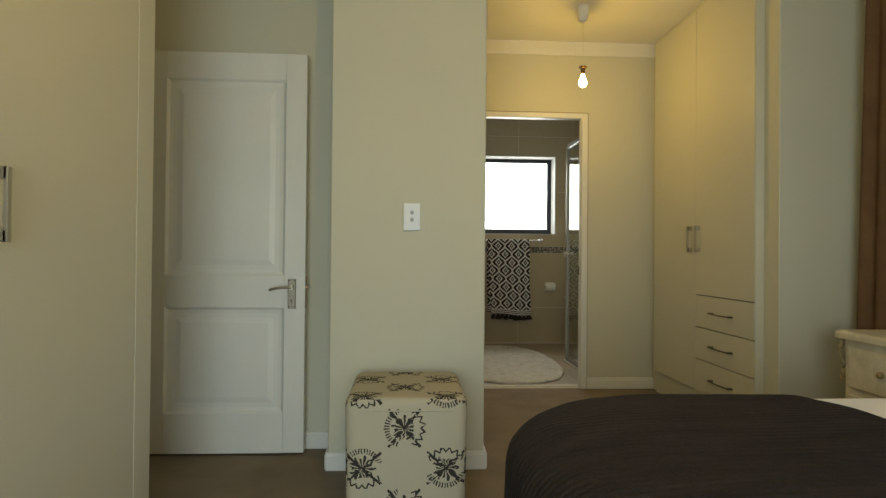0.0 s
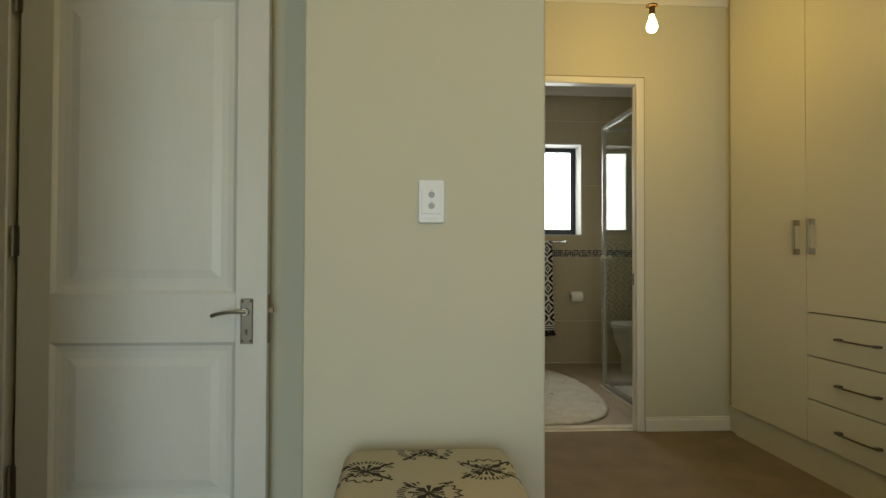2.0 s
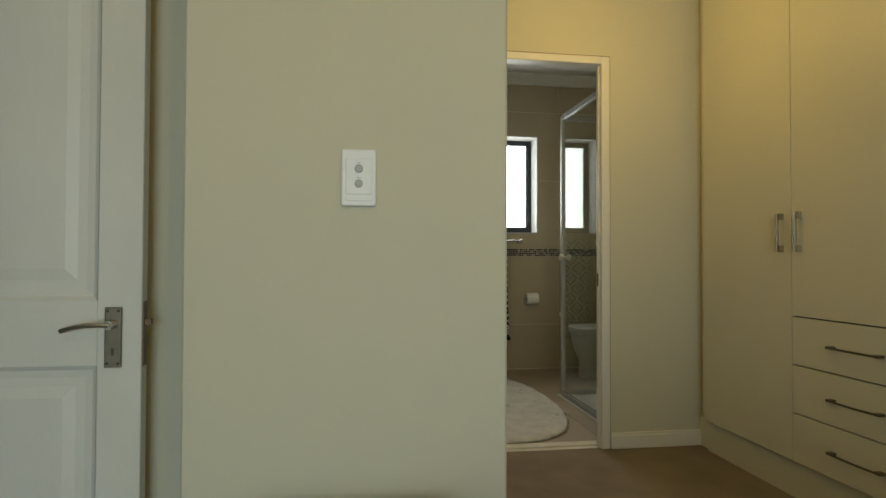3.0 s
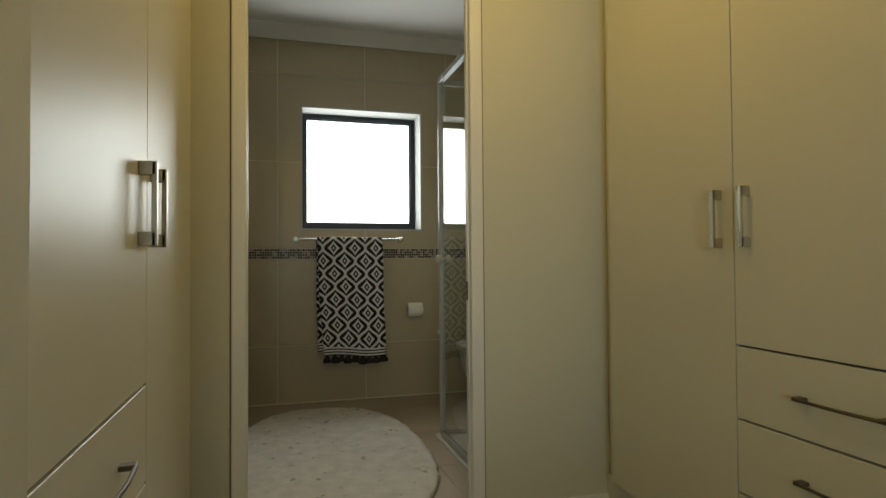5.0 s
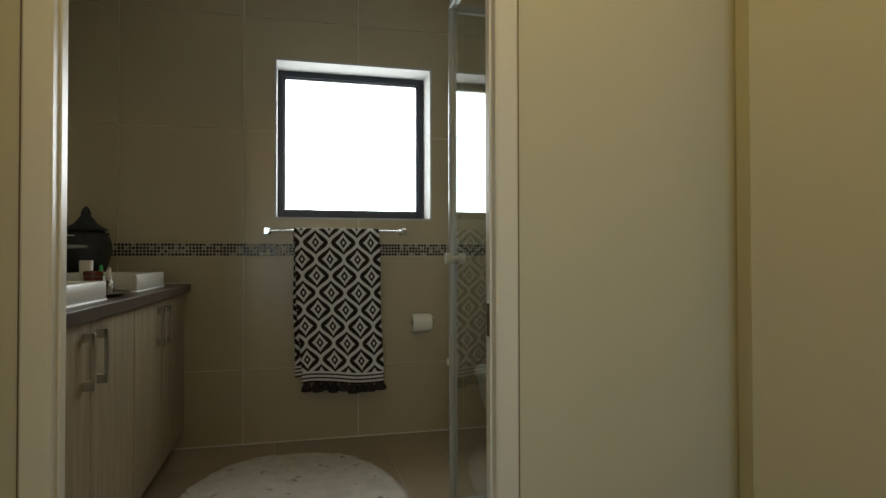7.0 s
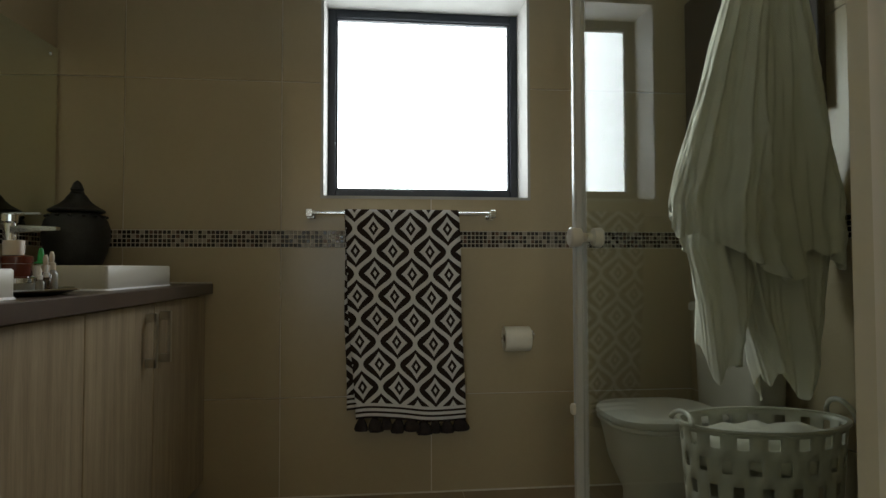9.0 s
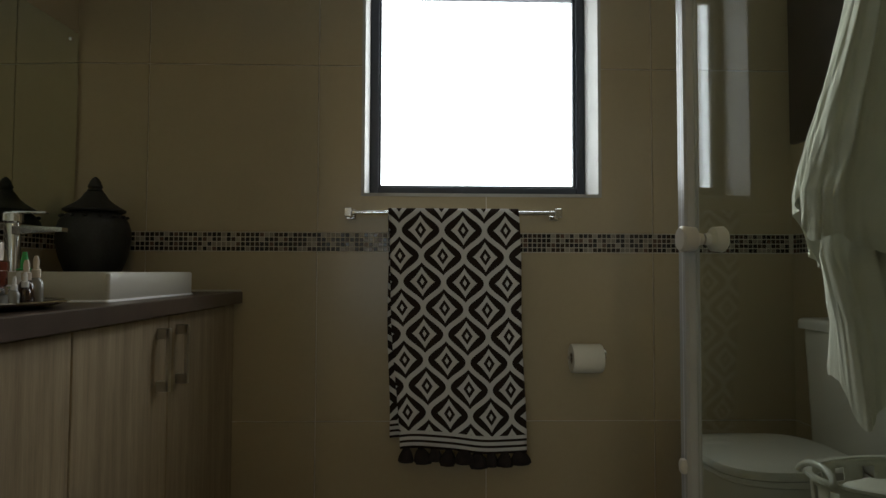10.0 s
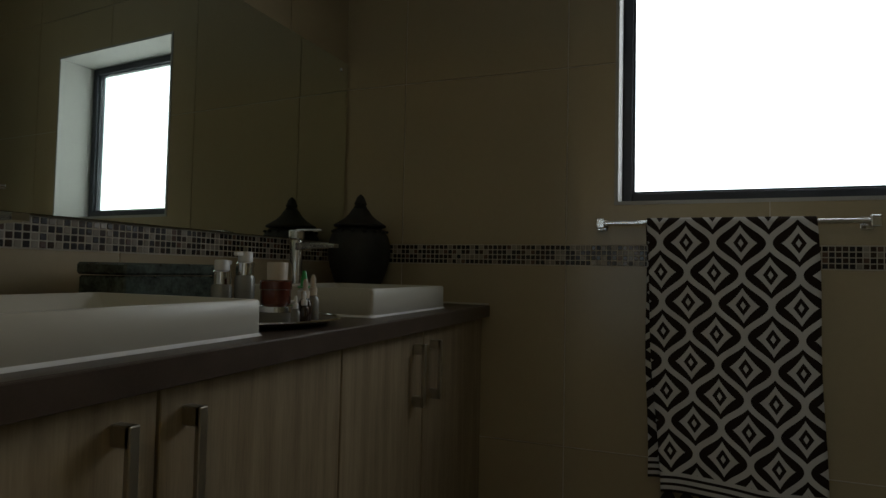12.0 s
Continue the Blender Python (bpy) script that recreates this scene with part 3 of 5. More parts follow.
part("filler", boxed(2.342, 4.505, 0, 2.36, PART_Y - 0.003, 0.158), CABINET, r)
part("side_panel", boxed(WARD_R + 0.002, 3.2025, 0.1605, 2.40, 3.2065, CEIL - 0.002), CABINET, r)
part("side_panel", boxed(WARD_R + 0.025, 3.2025, 0, 2.40, 3.2065, 0.158), CABINET, r)
r = wardrobe("wardrobe", "cream built-in wardrobe with nickel bar handles in the passage", WARD_L, 1, 3.190, 4.50, 0.105,
             [(3.845, 4.50, 0.163, 2.632, 3.876, 1.138), (3.193, 3.845, 0.770, 2.632, 3.768, 1.138)],
             [(3.193, 3.845, 0.568, 0.768), (3.193, 3.845, 0.366, 0.566), (3.193, 3.845, 0.163, 0.364)], set_back=0.024)
part("filler", boxed(0.70, 4.502, 0.16, 0.762, PART_Y - 0.003, CEIL - 0.002), CABINET, r)
part("filler", boxed(0.70, 4.502, 0, 0.760, PART_Y - 0.003, 0.158), CABINET, r)
WARD_B = -0.465
r = wardrobe("wardrobe", "tall cream wardrobe with bar handles beside the entrance door", WARD_B, 1, 0.22, 2.300, -0.925,
             [(1.445, 2.176, 0.13, 2.632, 1.498, 1.126), (0.715, 1.445, 0.13, 2.632, 1.390, 1.126), (0.225, 0.715, 0.13, 2.632, 0.66, 1.126)], plinth=0.128, set_back=0.024)
part("end_panel", boxed(-0.92, 2.283, 0, WARD_B, 2.301, CEIL - 0.002), CABINET, r)
stile(r, WARD_B, 1, 2.179, 2.2825)

# light switch on the pier
sw = thing("light_switch", (0.4615, 2.963, 1.201), "white two-button light switch plate on the wall pier", "switch")
pl = part("plate", slab(bmesh.new(), 0, 0, 0.080, 0.131, 0, 0.011, 0.006, 0.004, 3, 3), PLASTIC)
pl.parent = sw
pl.matrix_basis = pose(-0.040, -0.001, -0.0655, 90, 0, 0)
part("rocker_panel", boxed(0.4315, 2.9485, 1.162, 0.4915, 2.954, 1.246, bevel=0.0015), PLASTIC, sw)
for z in (1.221, 1.187):
    bm = bmesh.new()
    lathe(bm, [(0.0095, 0), (0.0095, 0.003), (0.007, 0.004)], (0, 0, 0), 16)
    bmesh.ops.transform(bm, matrix=pose(0.4615, 2.949, z, 90, 0, 0), verts=bm.verts)
    part("button", bm, GREYBTN, sw, "round grey button")
    part("button_mark", boxed(0.4575, 2.9475, z + 0.0125, 0.4655, 2.949, z + 0.0140), GREYBTN, sw)
part("lip", boxed(0.4315, 2.9485, 1.147, 0.4915, 2.953, 1.157, bevel=0.001), PLASTIC, sw)

# printed ottoman
ott = thing("ottoman", (0.446, 2.60, 0), "cream cube ottoman printed with dark emblems", "ottoman")
bm = bmesh.new()
slab(bm, 0.215, 2.345, 0.677, 2.870, 0.012, 0.486, 0.045, 0.030, 5, 5, foot=0.006)
bmesh.ops.recalc_face_normals(bm, faces=bm.faces)
uv = bm.loops.layers.uv.new("cloth")
for f in bm.faces:
    n = f.normal
    for lp in f.loops:
        p = lp.vert.co
        if abs(n.z) > 0.72:
            lp[uv].uv = ((p.x - 0.439) * 1.03 + 0.32, (0.486 + p.y - 2.345 - 0.376) * 1.04 + 0.5425)
        elif abs(n.y) >= abs(n.x):
            lp[uv].uv = ((p.x - 0.439) * 1.03 + 0.32, (p.z - 0.376) * 1.04 + 0.5425)
        else:
            lp[uv].uv = (p.y + 0.05, (p.z - 0.376) * 1.04 + 0.5425)
part("cover", bm, EMBLEM, ott, smooth="angle")
part("base", slab(bmesh.new(), 0.245, 2.38, 0.645, 2.845, 0.0, 0.014, 0.03, 0.004, 4, 2), DARKGAP, ott)
for z in (0.44, 0.022):
    part("piping", tube(bmesh.new(), [(0.27, 2.3455, z), (0.62, 2.3455, z)], 0.003, 6), EMBLEM, ott)

# bed, its linen and the throw
bed = thing("bed", (1.75, 1.10, 0), "double bed with its foot towards the passage", "bed")
part("base", slab(bmesh.new(), 0.95, 0.28, 2.74, 1.72, 0.06, 0.30, 0.05, 0.02), LINEN, bed)
part("mattress", slab(bmesh.new(), 0.93, 0.26, 2.74, 1.76, 0.302, 0.54, 0.15, 0.06), LINEN, bed)
for x in (1.05, 2.6):
    for y in (0.40, 1.62):
        part("leg", boxed(x - 0.03, y - 0.03, 0, x + 0.03, y + 0.03, 0.06), DARKGAP, bed)


def two_radii(x0, y0, x1, y1, r, r_east, z, n=10):
    """An outline whose two corners towards +x have a radius of their own."""
    out = []
    for cx, cy, a0, q in ((x1 - r_east, y1 - r_east, 0, r_east), (x0 + r, y1 - r, 90, r), (x0 + r, y0 + r, 180, r), (x1 - r_east, y0 + r_east, 270, r_east)):
        for i in range(n + 1):
            a = radians(a0 + 90 * i / n)
            out.append((cx + q * math.cos(a), cy + q * math.sin(a), z))
    return out


def draped(x0, y0, x1, y1, z0, z1, corner, edge, seed, amp, flat=1.0):
    bm = bmesh.new()
    rings = []
    levels = [(-0.05, z0), (-0.035, z0 + 0.08), (-0.02, z0 + 0.16), (-0.008, z0 + 0.24)]
    for i in range(9):
        a = radians(90 * i / 8)
        levels.append((edge * (1 - math.cos(a)), z1 - edge * 0.7 + edge * 0.7 * math.sin(a)))
    reach = min(x1 - x0, y1 - y0) / 2 - edge - 0.03
    for k in range(1, 13):
        levels.append((edge + reach * k / 12, z1 + 0.018 * math.sin(0.5 * math.pi * k / 12)))
    for d, z in levels:
        ring = []
        for px, py, pz in two_radii(x0 + d, y0 + d, x1 - d * flat, y1 - d, min(max(0.02, corner - d * 0.7), (x1 - x0) / 2 - d - 0.002), 0.05 if flat < 1 else min(max(0.02, corner - d * 0.7), (x1 - x0) / 2 - d - 0.002), z):
            w = noise.noise(Vector((px * 3 + seed, py * 3, pz * 1.4))) * amp
            ring.append((px + w * (1 if px > (x0 + x1) / 2 else -1) * 0.6, py + w * 0.6, pz + (abs(w) * 0.7 if z > z0 + 0.2 else 0)))
        rings.append(ring)
    return loft(bm, rings, (False, True))


tagged(part("duvet", draped(1.30, 0.22, 2.74, 1.86, 0.34, 0.618, 0.10, 0.10, 3, 0.014), LINEN, None, smooth=True), "white cotton duvet spread over the bed", "duvet")
tagged(part("throw_blanket", draped(0.675, 0.12, 1.555, 1.865, 0.14, 0.640, 0.40, 0.15, 8, 0.022, 0.08), THROW, None, smooth=True), "dark charcoal ribbed throw draped over the bed's foot", "blanket")

# nightstand and curtain
ns = thing("nightstand", (2.60, 2.45, 0), "ivory painted nightstand with gilt carved corners", "nightstand")
part("body", boxed(2.40, 2.22, 0.16, 2.76, 2.68, 0.665, bevel=0.006), DISTRESSED, ns)
part("top", slab(bmesh.new(), 2.365, 2.185, 2.78, 2.715, 0.667, 0.70, 0.03, 0.014, 4, 3), DISTRESSED, ns)
for z0, z1 in ((0.455, 0.635), (0.24, 0.425)):
    d = part("drawer", boxed(2.388, 2.255, z0, 2.399, 2.645, z1, bevel=0.004), DISTRESSED, ns)
    bm = bmesh.new()
    bmesh.ops.create_uvsphere(bm, u_segments=12, v_segments=8, radius=0.014, matrix=Matrix.Translation((2.375, 2.45, (z0 + z1) / 2)))
    part("knob", bm, GILT, d, smooth=True)
for y in (2.205, 2.69):
    bm = bmesh.new()
    for k in range(7):
        bmesh.ops.create_uvsphere(bm, u_segments=8, v_segments=6, radius=0.017 - 0.001 * k, matrix=Matrix.Translation((2.394 - 0.010 * math.sin(k * 1.1), y, 0.645 - 0.026 * k)) @ Matrix.Rotation(0.6 * math.sin(k * 2.0), 4, "X") @ Matrix.Diagonal((0.7, 0.7, 1.5, 1)))
    part("carving", bm, GILT, ns, "dull gilt carved scroll", True)
for x in (2.42, 2.73):
    for y in (2.25, 2.65):
        part("leg", lathe(bmesh.new(), [(0.012, 0), (0.018, 0.05), (0.028, 0.13), (0.03, 0.162)], (x, y, 0), 10), DISTRESSED, ns)


def pleats(name, x, y0, y1, z0, z1, mat, label, category, n=9, depth=0.045, flare=0.0):
    bm = bmesh.new()
    rows = []
    cols = n * 8
    for j in range(13):
        f = j / 12
        row = []
        for i in range(cols + 1):
            s = i / cols
            a = depth * (0.5 + 0.5 * f) * math.sin(2 * math.pi * n * s + 0.6 * math.sin(5 * s)) * (0.8 + 0.3 * math.sin(3.1 * i / 8))
            row.append(bm.verts.new((x + a, y0 + (y1 + flare * f - y0) * s, z1 + (z0 - z1) * f)))
        rows.append(row)
    for a, b in zip(rows, rows[1:]):
        for i in range(cols):
            bm.faces.new((a[i], a[i + 1], b[i + 1], b[i]))
    ob = tagged(part(name, bm, mat, None, smooth=True), label, category)
    so = ob.modifiers.new("thickness", "SOLIDIFY")
    so.thickness = 0.004
    return ob


pleats("curtain", 2.715, 2.02, 2.93, 0.03, 2.45, CURTAIN, "brown full-length curtain hanging beside the nightstand", "curtain", 9, 0.04, 0.06)
rod = thing("curtain_rod", (2.715, 2.4, 2.47), "slim bronze curtain rod on the bedroom wall", "curtain rod")
part("pole", tube(bmesh.new(), [(2.715, 0.9, 2.465), (2.715, 3.0, 2.465)], 0.012, 10), BRASS, rod)
for y in (1.0, 2.95):
    part("bracket", boxed(2.715, y - 0.01, 2.455, 2.80, y + 0.01, 2.475), BRASS, rod)


def pendant(at):
    x, y, z = at
    p = thing("pendant_lamp", (x, y, CEIL), "bare glowing bulb in a bronze holder on a ceiling cord", "lamp")
    part("ceiling_rose", lathe(bmesh.new(), [(0.036, 0), (0.035, -0.03), (0.030, -0.06), (0.026, -0.095), (0.012, -0.103)], (x, y, CEIL - 0.001), 18), PLASTIC, p, "white ceiling rose", "angle")
    part("cord", tube(bmesh.new(), [(x, y, CEIL - 0.10), (x, y, z + 0.10)], 0.0012, 6), CREAMCAP, p)
    part("holder", lathe(bmesh.new(), [(0.008, 0.112), (0.026, 0.108), (0.028, 0.100), (0.014, 0.096), (0.014, 0.062), (0.012, 0.060)], (x, y, z), 18), BRASS, p, "dark bronze bulb holder", "angle")
    bulb = part("bulb", lathe(bmesh.new(), [(0.011, 0.058), (0.012, 0.048), (0.019, 0.028), (0.026, 0.008), (0.0265, -0.004), (0.022, -0.016), (0.012, -0.024), (0.003, -0.026)], (x, y, z), 18), BULBGLASS, p, "lit frosted bulb", True)
    bulb.visible_shadow = False
    return p


pendant((1.569, 3.92, 2.148))
# Unseen second pendant, added to carry the warm bedroom fill.
pendant((0.75, 1.25, 2.128))


# ---- bathroom things ----
# window
win = thing("window_1", (1.69, 7.13, 1.272), "charcoal aluminium window, blown white by daylight", "window", kind="structure")
WX0, WX1, WZ0, WZ1 = 1.244, 2.135, 1.272, 2.165
bm = bmesh.new()
for a in ((WX0, WZ0, WX0 + 0.036, WZ1), (WX1 - 0.036, WZ0, WX1, WZ1), (WX0 + 0.036, WZ0, WX1 - 0.036, WZ0 + 0.052), (WX0 + 0.036, WZ1 - 0.036, WX1 - 0.036, WZ1)):
    box(bm, a[0], 7.105, a[1], a[2], 7.155, a[3], bevel=0.003)
part("window_frame", bm, ALUMINIUM, win)
bm = bmesh.new()
for a in ((WX0 + 0.036, WZ0 + 0.052, WX0 + 0.044, WZ1 - 0.036), (WX1 - 0.045, WZ0 + 0.052, WX1 - 0.036, WZ1 - 0.036), (WX0 + 0.044, WZ0 + 0.052, WX1 - 0.045, WZ0 + 0.060), (WX0 + 0.044, WZ1 - 0.043, WX1 - 0.045, WZ1 - 0.036)):
    box(bm, a[0], 7.120, a[1], a[2], 7.150, a[3], bevel=0.0015)
part("glazing_bead", bm, ALUMINIUM, win)
pane = part("pane", boxed(WX0 + 0.042, 7.138, WZ0 + 0.058, WX1 - 0.042, 7.142, WZ1 - 0.041), PANE, win)
pane.visible_shadow = False
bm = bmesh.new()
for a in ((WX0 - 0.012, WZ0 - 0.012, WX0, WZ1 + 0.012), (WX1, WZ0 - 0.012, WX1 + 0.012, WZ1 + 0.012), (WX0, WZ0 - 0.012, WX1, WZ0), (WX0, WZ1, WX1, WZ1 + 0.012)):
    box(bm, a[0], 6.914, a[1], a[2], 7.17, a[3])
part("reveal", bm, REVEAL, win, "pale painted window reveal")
WX0, WX1, WZ0, WZ1 = WX0 - 0.012, WX1 + 0.012, WZ0 - 0.012, WZ1 + 0.012

# towel rail and towel
rail = thing("towel_rail", (1.578, 6.92, 1.190), "chrome towel rail under the window", "towel rail")
part("bar", tube(bmesh.new(), [(1.195, 6.835, 1.190), (1.962, 6.835, 1.190)], 0.008, 12), CHROME, rail, smooth="angle")
for x in (1.195, 1.962):
    bm = boxed(x - 0.014, 6.822, 1.173, x + 0.014, 6.848, 1.207, bevel=0.004, seg=2)
    box(bm, x - 0.009, 6.848, 1.181, x + 0.009, 6.912, 1.199, bevel=0.002)
    box(bm, x - 0.018, 6.908, 1.171, x + 0.018, 6.9165, 1.209, bevel=0.002)
    part("bracket", bm, CHROME, rail)

TX0, TX1, TTOP, TBOT = 1.341, 1.813, 1.203, 0.338
tw = thing("towel", (1.578, 6.83, 1.19), "black and white ogee-patterned towel with dark tassels", "towel")


def towel_sheet(name, x0, x1, y, sign, bottom, shift, lean):
    bm = bmesh.new()
    uv = bm.loops.layers.uv.new("weave")
    rows, nx, nz = [], 30, 40
    for j in range(nz + 1):
        f = j / nz
        row = []
        for i in range(nx + 1):
            s = i / nx
            z = TTOP - (TTOP - bottom - 0.012 * math.sin(5.2 * s + 0.6)) * f
            x = x0 + (x1 - x0) * s + lean * f ** 1.4 * (1 - s) + 0.027 * f * s + (0.003 * math.sin(9 * f) if i in (0, nx) else 0)
            yy = y + sign * 0.011 * math.sqrt(min(1, f * 12)) + 0.007 * f * math.sin(6.5 * s + 2 * f + shift) + 0.003 * f * math.sin(17 * s)
            row.append((bm.verts.new((x, yy, z)), (s * 0.487 + shift, (1 - f) * (TTOP - bottom))))
        rows.append(row)
    for a, b in zip(rows, rows[1:]):
        for i in range(nx):
            quad = (a[i], a[i + 1], b[i + 1], b[i])
            face = bm.faces.new([q[0] for q in quad])
            for lp, q in zip(face.loops, quad):
                lp[uv].uv = q[1]
    ob = part(name, bm, TOWEL, tw, smooth=True)
    so = ob.modifiers.new("thickness", "SOLIDIFY")
    so.thickness = 0.005
    return ob


towel_sheet("front_fold", TX0, TX1, 6.822, -1, TBOT, 0.039, 0.046)
towel_sheet("back_fold", TX0 - 0.004, TX1 - 0.02, 6.848, 1, TBOT + 0.026, 0.11, 0.010)
bm = bmesh.new()
loft(bm, [[(x, 6.8355 + 0.0165 * math.cos(radians(a)), 1.1925 + 0.0135 * math.sin(radians(a))) for a in range(0, 181, 20)] + [(x, 6.8355 + 0.009 * math.cos(radians(a)), 1.190 + 0.009 * math.sin(radians(a))) for a in range(180, -1, -20)] for x in (TX0, TX1)])
part("top_fold", bm, TERRY, tw)
random.seed(4)
for i in range(9):
    s = (i + 0.5) / 9
    x = TX0 + (TX1 - TX0) * s + 0.046 * (1 - s) + 0.027 * s
    z = TBOT + 0.012 * math.sin(5.2 * s + 0.6) + random.uniform(-0.006, 0.006)
    y = 6.811 + 0.007 * math.sin(6.5 * s + 2.04)
    w = random.uniform(0.025, 0.036)
    bm = bmesh.new()
    n = 10
    lean = random.uniform(-0.006, 0.008)
    loft(bm, [[(x + lean * -h / 0.05 + r * math.cos(2 * math.pi * k / n) * (1 + 0.28 * math.sin(3 * k + i * 1.7)), y + 0.5 * r * math.sin(2 * math.pi * k / n), z + h) for k in range(n)] for r, h in ((0.009, 0.004), (w * 0.62, -0.008), (w * 0.9, -0.026), (w, -0.040), (w * 0.8, -0.047 - 0.006 * random.random()))])
    part("tassel", bm, TASSEL, tw, smooth=True)

# toilet roll
holder = thing("toilet_roll_holder", (2.08, 6.92, 0.66), "chrome toilet roll holder on the tiled wall", "roll holder")
bm = tube(bmesh.new(), [(2.003, 6.855, 0.661), (2.138, 6.855, 0.661)], 0.006, 10)
tube(bm, [(2.138, 6.855, 0.661), (2.141, 6.87, 0.669), (2.141, 6.916, 0.67)], 0.006, 10)
part("arm", bm, CHROME, holder)
bm = bmesh.new()
lathe(bm, [(0.02, 0), (0.02, 0.006), (0.014, 0.008)], (0, 0, 0), 16)
bmesh.ops.transform(bm, matrix=pose(2.141, 6.9175, 0.67, 90, 0, 0), verts=bm.verts)
part("rosette", bm, CHROME, holder)
roll = thing("toilet_roll", (2.068, 6.855, 0.661), "white toilet roll on its chrome holder", "toilet roll")
bm = bmesh.new()
ring = lambda r, x: [(x, 6.855 + r * math.cos(2 * math.pi * k / 28), 0.659 + r * math.sin(2 * math.pi * k / 28)) for k in range(28)]
loft(bm, [ring(0.021, 2.012), ring(0.050, 2.012), ring(0.053, 2.016), ring(0.053, 2.120), ring(0.050, 2.124), ring(0.021, 2.124), ring(0.021, 2.012)], (False, False))
part("paper", bm, PAPER, roll, smooth="angle")
part("core", loft(bmesh.new(), [ring(0.0208, 2.014), ring(0.0208, 2.122), ring(0.019, 2.122), ring(0.019, 2.014), ring(0.0208, 2.014)], (False, False)), CARD, roll)

# vanity
VX = 0.765
van = thing("vanity_cabinet", (0.4, 5.88, 0), "pale ash laminate vanity cabinet with four doors", "vanity")
part("body", boxed(0.13, 4.80, 0.09, VX - 0.02, 6.912, 0.854), WOOD, van)
# The toe-kick's shade is put into the plinth's near-black colour.
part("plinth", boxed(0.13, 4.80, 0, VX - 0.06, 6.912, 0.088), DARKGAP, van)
part("filler", boxed(VX - 0.019, 6.802, 0.092, VX - 0.002, 6.912, 0.854), WOOD, van)
part("filler", boxed(VX - 0.019, 4.80, 0.092, VX - 0.002, 4.953, 0.854), WOOD, van)
for a, b, hy in ((4.955, 5.431, 5.365), (5.433, 5.909, 5.480), (5.911, 6.355, 6.292), (6.357, 6.800, 6.412)):
    d = part("cabinet_door", boxed(VX - 0.018, a + 0.002, 0.094, VX, b - 0.002, 0.850, bevel=0.0015), WOOD, van)
    bar_handle("handle", d, VX, hy, 0.737, 0.168, 1)
top = thing("countertop", (0.45, 5.85, 0.856), "dark taupe worktop on the vanity cabinet", "countertop")
part("slab", boxed(0.07, 4.79, 0.858, 0.789, 6.914, 0.898, bevel=0.003, seg=2), COUNTER, top)
part("edging", boxed(0.7895, 4.79, 0.856, 0.794, 6.914, 0.8975, bevel=0.0018), COUNTER, top)
part("sealant", boxed(0.20, 6.906, 0.8985, 0.790, 6.914, 0.905, bevel=0.002), PORCELAIN, top, "white sealant bead along the wall")


def basin(y0, y1, z1, x0=0.312):
    b = thing("basin", (x0 + 0.2, (y0 + y1) / 2, 0.899), "white rectangular vessel basin on the worktop", "basin", "pair of basins")
    x1, z0 = x0 + 0.405, 0.899
    bm = bmesh.new()
    rings = [rounded(x0 + 0.003, y0 + 0.003, x1 - 0.003, y1 - 0.003, 0.012, z0), rounded(x0, y0, x1, y1, 0.014, z0 + 0.004), rounded(x0, y0, x1, y1, 0.014, z1 - 0.004), rounded(x0 + 0.003, y0 + 0.003, x1 - 0.003, y1 - 0.003, 0.013, z1),
             rounded(x0 + 0.013, y0 + 0.013, x1 - 0.013, y1 - 0.013, 0.011, z1), rounded(x0 + 0.016, y0 + 0.016, x1 - 0.016, y1 - 0.016, 0.012, z1 - 0.004), rounded(x0 + 0.03, y0 + 0.03, x1 - 0.03, y1 - 0.03, 0.03, z0 + 0.03), rounded(x0 + 0.07, y0 + 0.08, x1 - 0.07, y1 - 0.08, 0.05, z0 + 0.016)]
    loft(bm, rings)
    part("bowl", bm, PORCELAIN, b, smooth="angle")
    part("sealant", loft(bmesh.new(), [rounded(x0 - 0.005, y0 - 0.005, x1 + 0.005, y1 + 0.005, 0.016, 0.8985), rounded(x0 - 0.0005, y0 - 0.0005, x1 + 0.0005, y1 + 0.0005, 0.0145, 0.904)]), PLASTIC, b, "white sealant bead")
    part("drain", lathe(bmesh.new(), [(0.022, 0), (0.022, 0.004), (0.015, 0.006)], ((x0 + x1) / 2, (y0 + y1) / 2, z0 + 0.016), 16), CHROME, b)
    return b


def faucet(y):
    f = thing("faucet", (0.297, y, 0.899), "tall chrome mixer tap beside the basin", "faucet", "pair of taps")
    part("body", lathe(bmesh.new(), [(0.028, 0), (0.028, 0.006), (0.021, 0.010), (0.020, 0.205), (0.019, 0.21)], (0.297, y, 0.899), 20), CHROME, f, smooth="angle")
    bm = bmesh.new()
    loft(bm, [[(x, y - w, z), (x, y + w, z), (x, y + w, z + t), (x, y - w, z + t)] for x, w, z, t in ((0.297, 0.018, 1.076, 0.024), (0.375, 0.016, 1.082, 0.018), (0.443, 0.014, 1.085, 0.012))])
    part("spout", bm, CHROME, f)
    bm = bmesh.new()
    lathe(bm, [(0.024, 0), (0.025, 0.004), (0.025, 0.026), (0.022, 0.030)], (0.297, y, 1.110), 20)
    box(bm, 0.297, y - 0.009, 1.138, 0.393, y + 0.009, 1.144, bevel=0.002)
    part("lever", bm, CHROME, f)
    return f


basin(6.131, 6.641, 0.971)
basin(5.170, 5.680, 0.962, 0.332)
faucet(6.405)
faucet(5.450)

# mirror
mir = thing("mirror", (BATH_X0, 5.9, 1.14), "large frameless mirror above the mosaic strip", "mirror")
